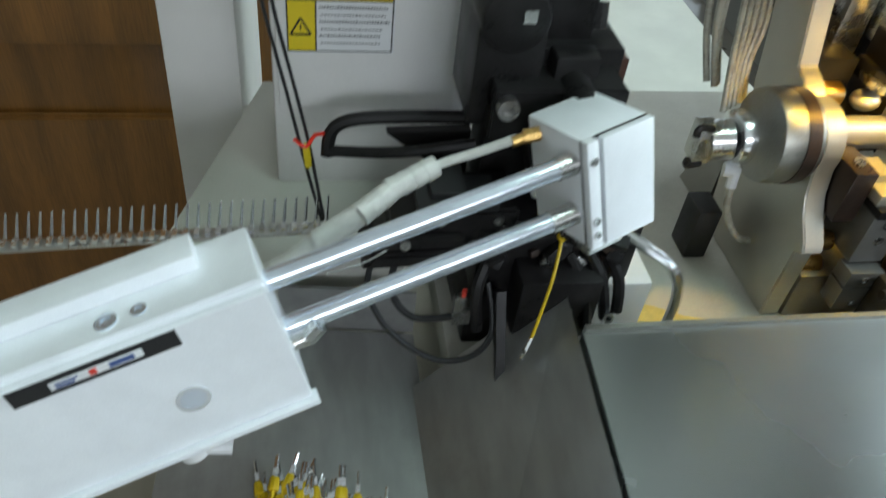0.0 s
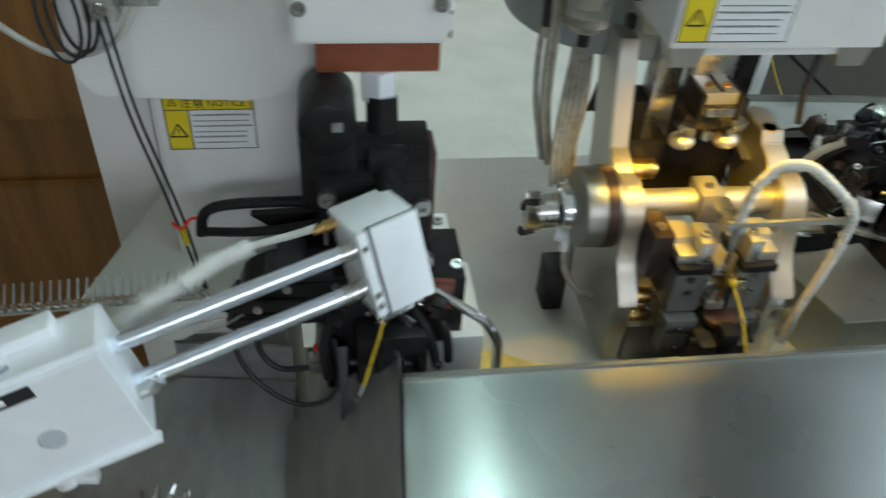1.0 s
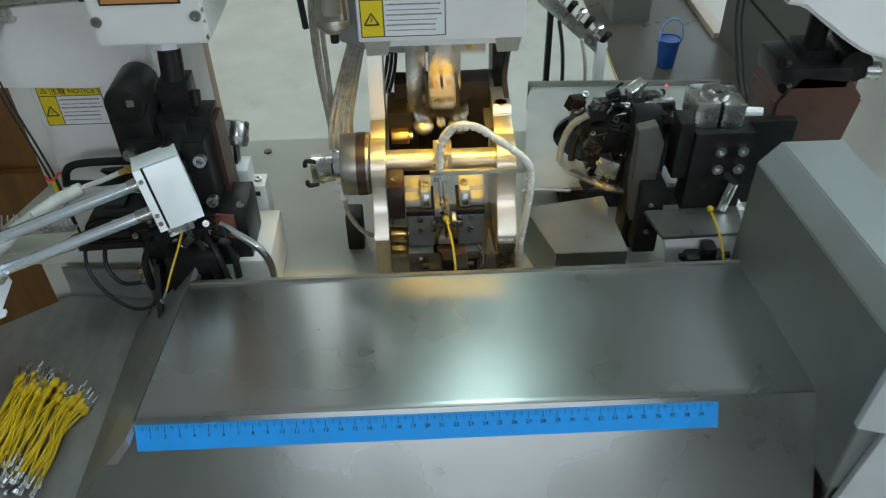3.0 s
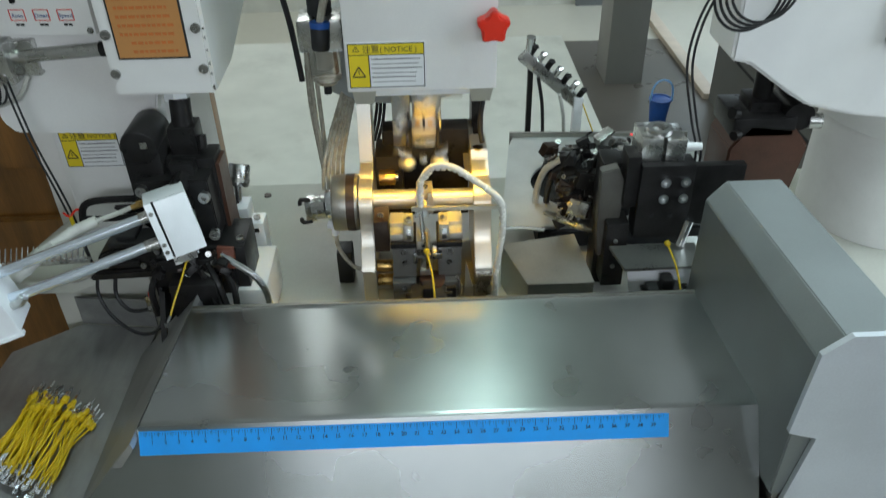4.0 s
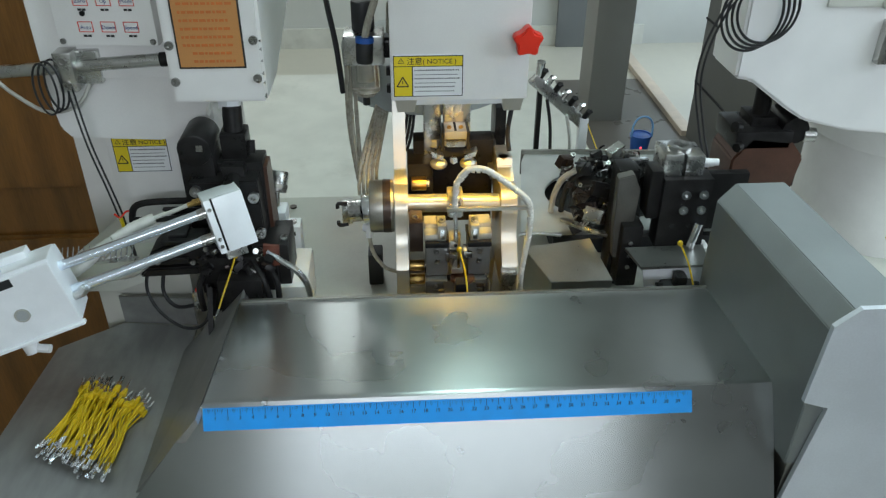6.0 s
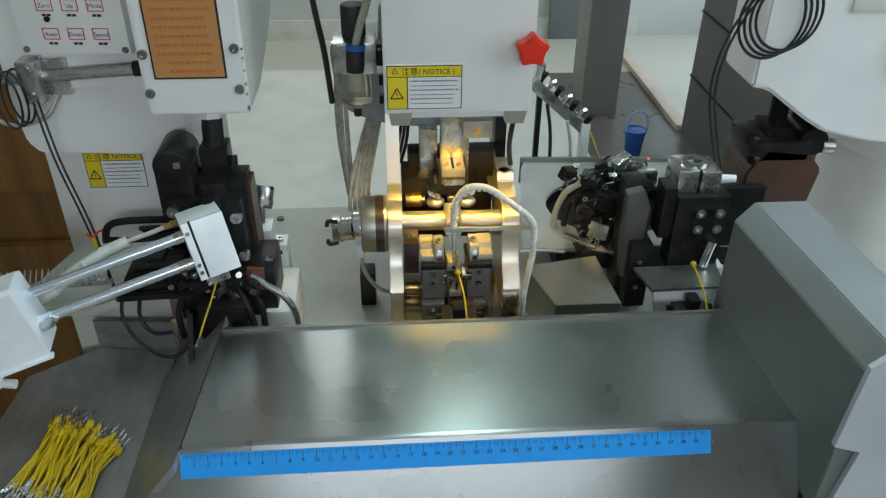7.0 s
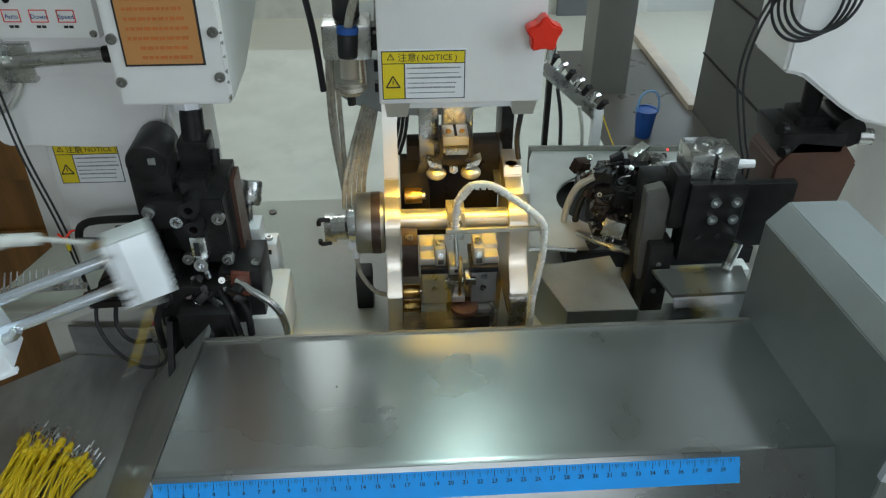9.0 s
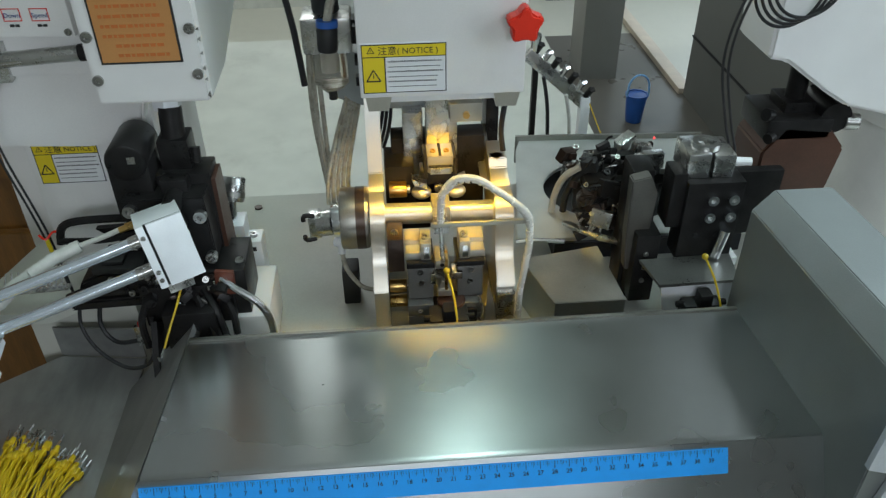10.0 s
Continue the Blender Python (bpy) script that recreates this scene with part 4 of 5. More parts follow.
# pick-up tool that drops from the box
tool = thing("pickup_tool", "small machined pickup tool with two round pads", "tool head")
part("slide_bar", Shape().box(-0.046, -0.018, 0.398, 0.412, 1.082, 1.17, 0.001), NICKEL, tool)
part("tool_body", Shape().box(-0.0465, -0.0235, 0.374, 0.402, 1.079, 1.095, 0.0012), PLATE, tool)
part("tool_cap", Shape().box(-0.0445, -0.0255, 0.370, 0.3745, 1.0795, 1.0855, 0.0006), NICKEL, tool)
part("tool_seam", Shape().box(-0.0455, -0.0245, 0.3715, 0.3745, 1.0858, 1.0868), DARK, tool)
part("tool_groove", Shape().box(-0.0362, -0.0338, 0.376, 0.401, 1.0942, 1.0956), DARK, tool)
for x in (-0.0495, -0.0235):
    part("tool_clip", Shape().box(x, x + 0.003, 0.371, 0.40, 1.076, 1.0945, 0.0004), BLACK, tool)
for x in (-0.041, -0.029):
    part("tool_screw", Shape().screw((x, 0.384, 1.095), (0, -0.2, 1), 0.0026, 0.0015), BRASS, tool)
part("carrier", Shape().box(-0.053, -0.019, 0.380, 0.40, 1.064, 1.076, 0.001), BLACK, tool)
for q in (-1, 1):
    c = -0.0365
    part("carrier_wing", Shape().prism([(c + q * 0.024, 1.074), (c + q * 0.011, 1.069), (c + q * 0.011, 1.064), (c + q * 0.022, 1.068)], "y", 0.372, 0.384), NICKEL, tool)
    part("wing_screw", Shape().screw((c + q * 0.016, 0.372, 1.068), (0, -1, 0), 0.002, 0.0012), SCREW, tool)
    part("pad", Shape().ball((c + q * 0.0155, 0.379, 1.0570), 0.0092, 18, (1, 0.9, 0.66)), PLATE, tool)
part("centre_nut", Shape().cyl((-0.0365, 0.379, 1.062), (-0.0365, 0.375, 1.062), 0.0042, 6), NICKEL, tool)
part("drive_bracket", Shape().box(-0.026, 0.002, 0.381, 0.40, 1.124, 1.141, 0.001), PLATE, tool)
part("bracket_eye", Shape().cyl((-0.012, 0.381, 1.131), (-0.012, 0.378, 1.131), 0.003, 12), BRASS, tool)
part("guide_upper", Shape().box(-0.066, -0.048, 0.41, 0.43, 1.04, 1.12, 0.001), NICKEL, tool)

# holding jaws
jaw = thing("holding_jaw", "pair of dark steel holding jaws with bright tips", "jaw")
for q in (-1, 1):
    x = -0.0335
    a, b = sorted((x + q * 0.0105, x + q * 0.0325))
    j = part("jaw_block", Shape().box(a, b, 0.352, 0.385, 0.939, 0.974, 0.001), TOOLST, jaw)
    part("jaw_bridge", Shape().box(a - 0.001, b + 0.001, 0.349, 0.386, 0.974, 0.9795, 0.0006), BLACK, j)
    c = x + q * 0.0165
    part("jaw_clip", Shape().box(c - 0.0045, c + 0.0045, 0.353, 0.375, 0.9795, 0.997, 0.0008), PLATE, j)
    part("clip_face", Shape().box(c - 0.0020, c + 0.0028, 0.3518, 0.353, 0.982, 0.994, 0.0004), CHROME, j)
    part("jaw_screw", Shape().screw((c, 0.362, 0.997), (0, -0.2, 1), 0.0036, 0.0028), NICKEL, j)
    c = x + q * 0.0275
    part("jaw_shoulder", Shape().box(c - 0.0065, c + 0.0065, 0.354, 0.382, 0.9797, 0.987, 0.0008), PLATE, j)
    part("shoulder_step", Shape().box(c - 0.0065, c + 0.0065, 0.366, 0.384, 0.987, 0.992, 0.0006), PLATE, j)
    for dx, z in ((0.021, 0.956), (0.022, 0.968)):
        part("block_screw", Shape().screw((x + q * dx, 0.352, z), (0, -1, 0), 0.0028, 0.0010), SCREW, j)
    for z0, z1 in ((0.926, 0.9375), (0.908, 0.925)):
        part("jaw_foot", Shape().box(a - 0.001, b - 0.001, 0.344, 0.358, z0, z1, 0.0008), TOOLST, j)
    part("foot_screw", Shape().screw((x + q * 0.023, 0.344, 0.932), (0, -1, 0), 0.0022, 0.0012), CHROME, j)
    part("foot_screw", Shape().screw((x + q * 0.023, 0.344, 0.914), (0, -1, 0), 0.0022, 0.0012), CHROME, j)
part("tip_holder", Shape().box(-0.0425, -0.0305, 0.350, 0.372, 0.972, 0.981, 0.001), PLATE, jaw)
part("tip_bore", Shape().cyl((-0.0365, 0.3505, 0.976), (-0.0365, 0.3494, 0.976), 0.0018, 12), DARK, jaw)
part("tip_clamp", Shape().box(-0.0285, -0.0195, 0.346, 0.362, 0.963, 0.970, 0.0006), CHROME, jaw)
part("tip_guide", Shape().box(-0.0465, -0.0425, 0.347, 0.356, 0.958, 0.969, 0.0006), CHROME, jaw)
part("tip_link", Shape().box(-0.0445, -0.029, 0.352, 0.362, 0.960, 0.963, 0.0005), NICKEL, jaw)
part("tip_step", Shape().box(-0.0405, -0.0285, 0.348, 0.366, 0.943, 0.9495, 0.0008), PLATE, jaw)
part("tip_wedge", Shape().prism([(-0.0395, 0.9495), (-0.0295, 0.9495), (-0.032, 0.958), (-0.037, 0.958)], "y", 0.350, 0.362, 0.0005), PLATE, jaw)
part("tip", Shape().box(-0.0345, -0.0318, 0.348, 0.352, 0.950, 0.990, 0.0004), BRASS, jaw)
part("cup", Shape().cyl((-0.029, 0.348, 0.934), (-0.029, 0.348, 0.940), 0.0125, 22, None, 0.001), BROWNCAST, jaw)
part("cup_holder", Shape().box(-0.0445, -0.0065, 0.340, 0.362, 0.906, 0.933, 0.0015), BLACK, jaw)
part("lower_spring", Shape().tube([(-0.006, 0.343, 0.945), (-0.0025, 0.342, 0.935), (-0.0025, 0.342, 0.925), (-0.008, 0.342, 0.917)], 0.0013, 6, 4), NICKEL, jaw)
part("side_block", Shape().box(-0.0825, -0.0685, 0.362, 0.39, 0.962, 0.996, 0.001), BROWNBLACK, jaw)
part("side_screw", Shape().screw((-0.076, 0.372, 0.996), (0, -0.2, 1), 0.0034, 0.002), SCREW, jaw)

# shuttle with two wire holders; it runs behind the cover
shut = thing("wire_shuttle", "black shuttle bar with two wire holders", "shuttle")
part("shuttle_bar", Shape().box(-0.05, 0.215, 0.318, 0.332, 0.893, 0.905, 0.001), BLACK, shut)
for x in (-0.0325, 0.1905):
    h = part("wire_holder", Shape().box(x - 0.017, x + 0.017, 0.322, 0.345, 0.900, 0.937, 0.003), RUBBER, shut)
    part("holder_finger", Shape().box(x - 0.006, x + 0.006, 0.319, 0.333, 0.930, 0.950, 0.003), BLACK, h)
    part("holder_pin", Shape().cyl((x - 0.022, 0.33, 0.934), (x + 0.022, 0.33, 0.934), 0.003, 10), BLACK, h)

# ---------------------------------------------------------------- air regulator and hoses
reg = thing("air_regulator", "air filter regulator with a clear bowl", "regulator")
part("block", Shape().box(-0.142, -0.102, 0.43, 0.465, 1.135, 1.165, 0.003), NICKEL, reg)
part("knob", Shape().cyl((-0.122, 0.447, 1.165), (-0.122, 0.447, 1.195), 0.011, 16, None, 0.002), RUBBER, reg)
part("elbow", Shape().cyl((-0.1215, 0.424, 1.140), (-0.1205, 0.426, 1.160), 0.0080, 18, 0.0085, 0.002), RUBBER, reg)
part("elbow_ring", Shape().cyl((-0.1205, 0.426, 1.160), (-0.1203, 0.4265, 1.165), 0.0088, 20), BUCKET, reg)
part("elbow_hose", Shape().tube([(-0.1203, 0.4265, 1.163), (-0.116, 0.428, 1.180), (-0.108, 0.430, 1.205), (-0.104, 0.432, 1.24)], 0.0036, 8, 5), HOSE, reg)
part("bowl", Shape().cyl((-0.122, 0.447, 1.104), (-0.122, 0.447, 1.137), 0.0145, 24, None, 0.003), GLASS, reg)
part("filter", Shape().cyl((-0.122, 0.447, 1.115), (-0.122, 0.447, 1.137), 0.006, 14), CREAM, reg)
part("bowl_bottom", Shape().cyl((-0.122, 0.447, 1.1), (-0.122, 0.447, 1.105), 0.010, 20, 0.0145), HOSE, reg)
part("drain", Shape().cyl((-0.122, 0.447, 1.089), (-0.122, 0.447, 1.1), 0.0038, 10), RUBBER, reg)
part("arm", Shape().box(-0.105, -0.09, 0.44, 0.455, 1.14, 1.16), BLACK, reg)
for z in (1.15, 1.125, 1.107):
    part("port", Shape().box(-0.101, -0.096, 0.43, 0.438, z, z + 0.008, 0.0008), BLACK, reg)

hoses = thing("air_hoses", "bundle of clouded plastic air hoses", "hose bundle")
for k, (dx, dy) in enumerate(((0, 0), (0.005, 0.003), (-0.004, 0.006))):
    part("hose", Shape().tube([(-0.135 + dx, 0.46 + dy, 1.155), (-0.139 + dx, 0.462 + dy, 1.10), (-0.139 + dx, 0.462 + dy, 1.06), (-0.137 + dx * 0.8, 0.458 + dy, 1.03), (-0.133 + dx * 0.6, 0.445 + dy, 1.0)], 0.0022, 8, 6), HOSE, hoses)
for k in range(5):
    dx = 0.0045 * k
    part("hose", Shape().tube([(-0.134 + dx, 0.425 + 0.003 * k, 0.995), (-0.133 + dx, 0.435 + 0.003 * k, 1.016), (-0.126 + dx * 0.9, 0.455, 1.040), (-0.114 + dx * 0.7, 0.485, 1.070), (-0.103 + dx * 0.5, 0.515, 1.10), (-0.098 + dx * 0.4, 0.530, 1.17)], 0.0019, 8, 6), HOSE, hoses)
for k in range(3):
    part("black_lead", Shape().tube([(-0.090 + 0.004 * k, 0.500, 1.01), (-0.082 + 0.004 * k, 0.505, 1.04), (-0.074 + 0.002 * k, 0.51, 1.10)], 0.0018, 6, 5), CABLE, hoses)
part("black_pipe", Shape().tube([(-0.146, 0.452, 1.10), (-0.15, 0.452, 1.15), (-0.158, 0.452, 1.21), (-0.16, 0.452, 1.3)], 0.0028, 8, 5), CABLE, hoses)
lead = thing("grey_lead", "thin grey cable hanging beside the station", "cable")
part("cable", Shape().tube([(0.022, 0.42, 1.12), (0.024, 0.42, 1.10), (0.020, 0.415, 1.07), (0.022, 0.412, 1.05)], 0.0024, 8, 5), CABLE, lead)

# ---------------------------------------------------------------- valve bar at the back
val = thing("valve_bar", "slanting steel bar carrying a row of small fittings", "valve bar")
VA, VB = Vector((0.104, 0.72, 1.018)), Vector((0.178, 0.715, 0.952))
part("bar", Shape().box(-0.003, 0.105, -0.006, 0.006, -0.016, 0.0, 0.001).turned(Matrix.Translation(VA) @ Matrix.Rotation(math.atan2(0.066, 0.074), 4, "Y")), NICKEL, val)
for k in range(7):
    c = VA.lerp(VB, 0.05 + 0.15 * k)
    part("fitting", Shape().cyl(c, c + Vector((0.005, -0.006, 0.012)), 0.0042, 10).cyl(c + Vector((0.004, -0.006, 0.01)), c + Vector((0.009, -0.006, 0.012)), 0.003, 8), CHROME if k % 2 else BLACK, val)
part("fitting_top", Shape().cyl(VA + Vector((0.002, 0, 0)), VA + Vector((0.003, -0.004, 0.020)), 0.006, 12), CHROME, val)
part("post", Shape().box(0.168, 0.180, 0.71, 0.725, 0.80, 0.955, 0.001), ALU, val)
part("back_post", Shape().box(0.105, 0.112, 0.715, 0.725, 0.80, 1.0, 0.001), BLACK, val)
for k in range(2):
    part("hose", Shape().tube([(0.118 + 0.03 * k, 0.712, 0.985 - 0.025 * k), (0.126 + 0.03 * k, 0.712, 0.94 - 0.02 * k), (0.13 + 0.028 * k, 0.712, 0.86)], 0.0025, 7, 5), SPIRAL if k else CABLE, val)
part("wire_end", Shape().tube([(0.178, 0.712, 0.95), (0.188, 0.70, 0.925), (0.196, 0.68, 0.905)], 0.0009, 6, 5), WIRE, val)
part("stand", Shape().box(0.09, 0.20, 0.66, 0.74, 0.0, 0.80), STEEL2, val)

# ---------------------------------------------------------------- right-hand station
rtab = thing("holed_plate", "steel plate with a large round hole", "plate")
hole = Shape()
outer = [(0.046, 0.445), (0.076, 0.652), (0.302, 0.640), (0.300, 0.445)]
c0 = Vector((0.165, 0.535))
n = 40
def onbox(a):
    d = Vector((math.cos(a), math.sin(a)))
    best = 9.0
    for p, q in zip(outer, outer[1:] + outer[:1]):
        p, q = Vector(p), Vector(q)
        e = q - p
        det = d.x * -e.y + e.x * d.y
        if abs(det) > 1e-9:
            w = p - c0
            t = (w.x * -e.y + e.x * w.y) / det
            s = (d.x * w.y - d.y * w.x) / det
            if t > 0 and -1e-6 <= s <= 1 + 1e-6:
                best = min(best, t)
    return c0 + d * best
for zt, flip in ((0.930, False), (0.926, True)):
    inn = [hole.bm.verts.new((c0.x + 0.076 * math.cos(2 * math.pi * k / n), c0.y + 0.064 * math.sin(2 * math.pi * k / n), zt)) for k in range(n)]
    out = [hole.bm.verts.new((*onbox(2 * math.pi * k / n), zt)) for k in range(n)]
    for k in range(n):
        f = (inn[k], out[k], out[(k + 1) % n], inn[(k + 1) % n])
        hole.bm.faces.new(f[::-1] if flip else f)
part("plate", hole, GALV, rtab)
part("rim", Shape().prism([(0.076, 0.652), (0.302, 0.640), (0.302, 0.644), (0.076, 0.656)], "z", 0.90, 0.936), STEEL2, rtab)
part("front_lip", Shape().tube([(0.044, 0.443, 0.929), (0.066, 0.4435, 0.930), (0.092, 0.442, 0.928)], 0.0022, 6, 3), CHROME, rtab)
# near-black block under the hole: its colour stands in for the shade inside
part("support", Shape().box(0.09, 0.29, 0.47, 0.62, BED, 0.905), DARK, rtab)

sbox = thing("steel_box", "plain folded steel box beside the station", "box")
SB = [(0.043, 0.405), (0.119, 0.420), (0.125, 0.338), (0.062, 0.338)]
part("box_body", Shape().prism(SB, "z", BED, 0.9345), SHEET, sbox)
part("lid", Shape().prism([(x + (0.0006 if x > 0.09 else -0.0006), y + (0.0006 if y > 0.37 else -0.0006)) for x, y in SB], "z", 0.9345, 0.9365, 0.0006), SHEET, sbox)

rapp = thing("feed_applicator", "black feeding applicator with grey tower plate", "applicator", (-0.009, 0, 0.002))
TOWER = mat("worn_grey_steel", (0.105, 0.10, 0.09), 0.5, 0.2, 0.2, 40, 0.1, 700, 0.2)
part("tower", Shape().box(0.146, 0.166, 0.40, 0.43, BED, 1.028, 0.002), BLACK, rapp)
part("tower_face", Shape().box(0.150, 0.172, 0.375, 0.40, 0.90, 0.975, 0.002), BLACK, rapp)
part("tower_leaf", Shape().prism([(0.146, 0.93), (0.162, 0.93), (0.166, 1.012), (0.158, 1.03), (0.142, 1.026), (0.143, 0.97)], "y", 0.386, 0.399, 0.001), TOWER, rapp)
for z in (0.955, 0.94, 0.925):
    part("tower_screw", Shape().screw((0.160, 0.375, z), (0, -1, 0), 0.0024, 0.0012), SCREW, rapp)
part("drive_drum", Shape().cyl((0.140, 0.452, 0.960), (0.140, 0.500, 0.960), 0.024, 28, None, 0.003).cyl((0.140, 0.448, 0.960), (0.140, 0.452, 0.960), 0.013, 24), BLACK, rapp)
part("drive_block", Shape().box(0.120, 0.195, 0.455, 0.50, 0.93, 0.985, 0.004), BLACK, rapp)
part("drive_post", Shape().box(0.168, 0.178, 0.43, 0.45, 0.93, 1.015, 0.002), BLACK, rapp)
rng = random.Random(3)
for k in range(120):
    x, y = 0.108 + 0.092 * rng.random(), 0.45 + 0.06 * rng.random()
    z = 0.985 + 0.018 * rng.random() - 0.10 * max(0, 0.125 - x)
    if k >= 64:
        x, y, z = 0.114 + 0.060 * rng.random(), 0.440 + 0.012 * rng.random(), 0.935 + 0.052 * rng.random()
    s = 0.0016 + 0.0042 * rng.random()
    if k % 4 == 1:
        sh = Shape().screw((x, y, z), (rng.uniform(-0.5, 0.5), -0.6, 0.8), 0.0024 + 0.001 * rng.random(), 0.004)
    elif k % 4 == 2:
        sh = Shape().tube([(x, y, z - 0.006), (x + 0.004, y - 0.003, z + 0.004), (x + rng.uniform(-0.012, 0.014), y - 0.006, z + 0.008)], 0.0013, 6, 3)
    else:
        sh = Shape().box(-s * 1.8, s * 1.8, -s, s, -s * 2, s, 0.0006).turned(pose(x, y, z, rng.uniform(-20, 20), rng.uniform(-30, 30), rng.uniform(-40, 40)))
    part("drive_part", sh, (BLACK, NICKEL, BLACK, BLACK, BROWNBLACK, NICKEL, RUBBER)[k % 7], rapp)
part("chute", Shape().prism([(0.100, 0.452), (0.128, 0.424), (0.150, 0.412), (0.152, 0.418), (0.130, 0.432), (0.104, 0.458)], "z", 0.938, 0.942, 0.0006), NICKEL, rapp)
for dx in (0, 0.012):
    part("cable_arch", Shape().tube([(0.100 + dx, 0.500, 0.90), (0.098 + dx, 0.490, 0.945), (0.104 + dx, 0.478, 0.978), (0.118 + dx, 0.47, 0.995)], 0.0036, 8, 5), GREYCABLE if dx == 0 else RUBBER, rapp)
part("lever", Shape().cyl((0.226, 0.368, 0.982), (0.220, 0.366, 0.955), 0.0048, 12), CHROME, rapp)
part("back_strip", Shape().box(0.165, 0.235, 0.56, 0.575, 0.93, 0.945, 0.001), BLACK, rapp)
# tiny glowing ball in place of a red dot of light on the parts
part("signal_lamp", Shape().ball((0.198, 0.50, 1.006), 0.0012, 10), glow("red_dot_glow", (1.0, 0.05, 0.05), 2.5), rapp)
part("lower_shelf", Shape().prism([(0.153, 0.370), (0.237, 0.372), (0.232, 0.334), (0.160, 0.332)], "z", 0.950, 0.953), SHEET, rapp, "bent steel shelf")
part("shelf_skirt", Shape().prism([(0.163, 0.95), (0.232, 0.95), (0.228, 0.89), (0.175, 0.89)], "y", 0.336, 0.339), ALU, rapp)
part("rear_plate", Shape().box(0.225, 0.285, 0.40, 0.41, 0.955, 1.022, 0.001), BLACK, rapp)
part("white_post", Shape().box(0.232, 0.246, 0.372, 0.39, BED, 0.948, 0.001), WHITE, rapp)

FEED_AT = Vector((-0.0135, 0, 0.007))
rhead = thing("feeder", "black sliding feed head with a silver clamp on top", "feed head")
part("block", Shape().box(0.181, 0.232, 0.376, 0.40, 0.952, 1.032, 0.002), BLACK, rhead)
for x, z in ((0.2035, 1.016), (0.222, 1.016), (0.2035, 0.9985), (0.222, 0.9985)):
    part("cap_screw", Shape().screw((x, 0.376, z), (0, -1, 0.1), 0.0048, 0.005), CHROME, rhead)
for x, z in ((0.196, 0.978), (0.214, 0.978)):
    part("set_screw", Shape().cyl((x, 0.376, z), (x, 0.375, z), 0.0025, 10), DARK, rhead)
part("clamp_body", Shape().box(0.180, 0.200, 0.384, 0.42, 1.032, 1.056, 0.002).box(0.203, 0.222, 0.384, 0.42, 1.032, 1.054, 0.002), NICKEL, rhead)
part("clamp_ring", Shape().ring((0.199, 0.40, 1.055), (0.199, 0.40, 1.060), 0.012, 0.007, 20), NICKEL, rhead)
for k in range(3):
    part("clamp_stud", Shape().cyl((0.222, 0.388 + 0.010 * k, 1.046 - 0.006 * k), (0.236, 0.386 + 0.010 * k, 1.046 - 0.006 * k), 0.0036, 10), PAPER, rhead)
part("side_block", Shape().box(0.168, 0.181, 0.380, 0.405, 0.985, 1.040, 0.002), BLACK, rhead)

# ---------------------------------------------------------------- right press
rp = thing("right_press", "white painted press body with a round column", "press")
rprof = [(0.262, 1.50), (0.268, 1.108), (0.285, 1.105), (0.33, 1.073), (0.352, 1.060), (0.40, 1.048), (0.56, 1.03), (0.56, 1.50)]
part("upper_body", Shape().prism(rprof, "y", 0.435, 0.505, 0.003).turned(Matrix.Translation((-0.014, 0, 0.006))), WHITE, rp)
part("column", Shape().cyl((0.51, 0.53, BED - 0.3), (0.51, 0.53, 1.08), 0.095, 48), WHITE, rp)
part("column_lip", Shape().cyl((0.51, 0.53, 1.015), (0.51, 0.53, 1.055), 0.103, 48, 0.112), WHITE, rp)
part("bracket", Shape().box(0.392, 0.411, 0.425, 0.435, 1.130, 1.174, 0.001), NICKEL, rp)
for z in (1.139, 1.152, 1.165):
    part("bracket_screw", Shape().screw((0.4015, 0.425, z), (0, -1, 0), 0.0045 if z != 1.152 else 0.0025, 0.002), SCREW, rp)
part("trim_block", Shape().box(0.33, 0.40, 0.432, 0.437, 1.186, 1.20, 0.001).cyl((0.39, 0.432, 1.19), (0.39, 0.426, 1.19), 0.006, 12), CREAM, rp)
part("ram_rod", Shape().cyl((0.307, 0.47, 1.04), (0.305, 0.47, 1.115), 0.0095, 18).box(0.292, 0.322, 0.455, 0.49, 1.03, 1.062, 0.002), BLACK, rp)
part("ram_block", Shape().prism([(0.272, 0.95), (0.342, 0.95), (0.352, 1.02), (0.335, 1.04), (0.29, 1.045), (0.272, 1.02)], "y", 0.44, 0.50, 0.002), BROWNCAST, rp)
part("block_cap", Shape().cyl((0.338, 0.445, 1.05), (0.338, 0.49, 1.05), 0.015, 18).box(0.272, 0.335, 0.44, 0.50, 1.03, 1.052, 0.003), BLACK, rp)
part("nut", Shape().cyl((0.35, 0.45, 1.044), (0.362, 0.448, 1.044), 0.008, 14), NICKEL, rp)
part("nut", Shape().cyl((0.276, 0.448, 1.054), (0.27, 0.446, 1.056), 0.006, 14).cyl((0.278, 0.44, 1.036), (0.272, 0.436, 1.036), 0.005, 12), BLACK, rp)

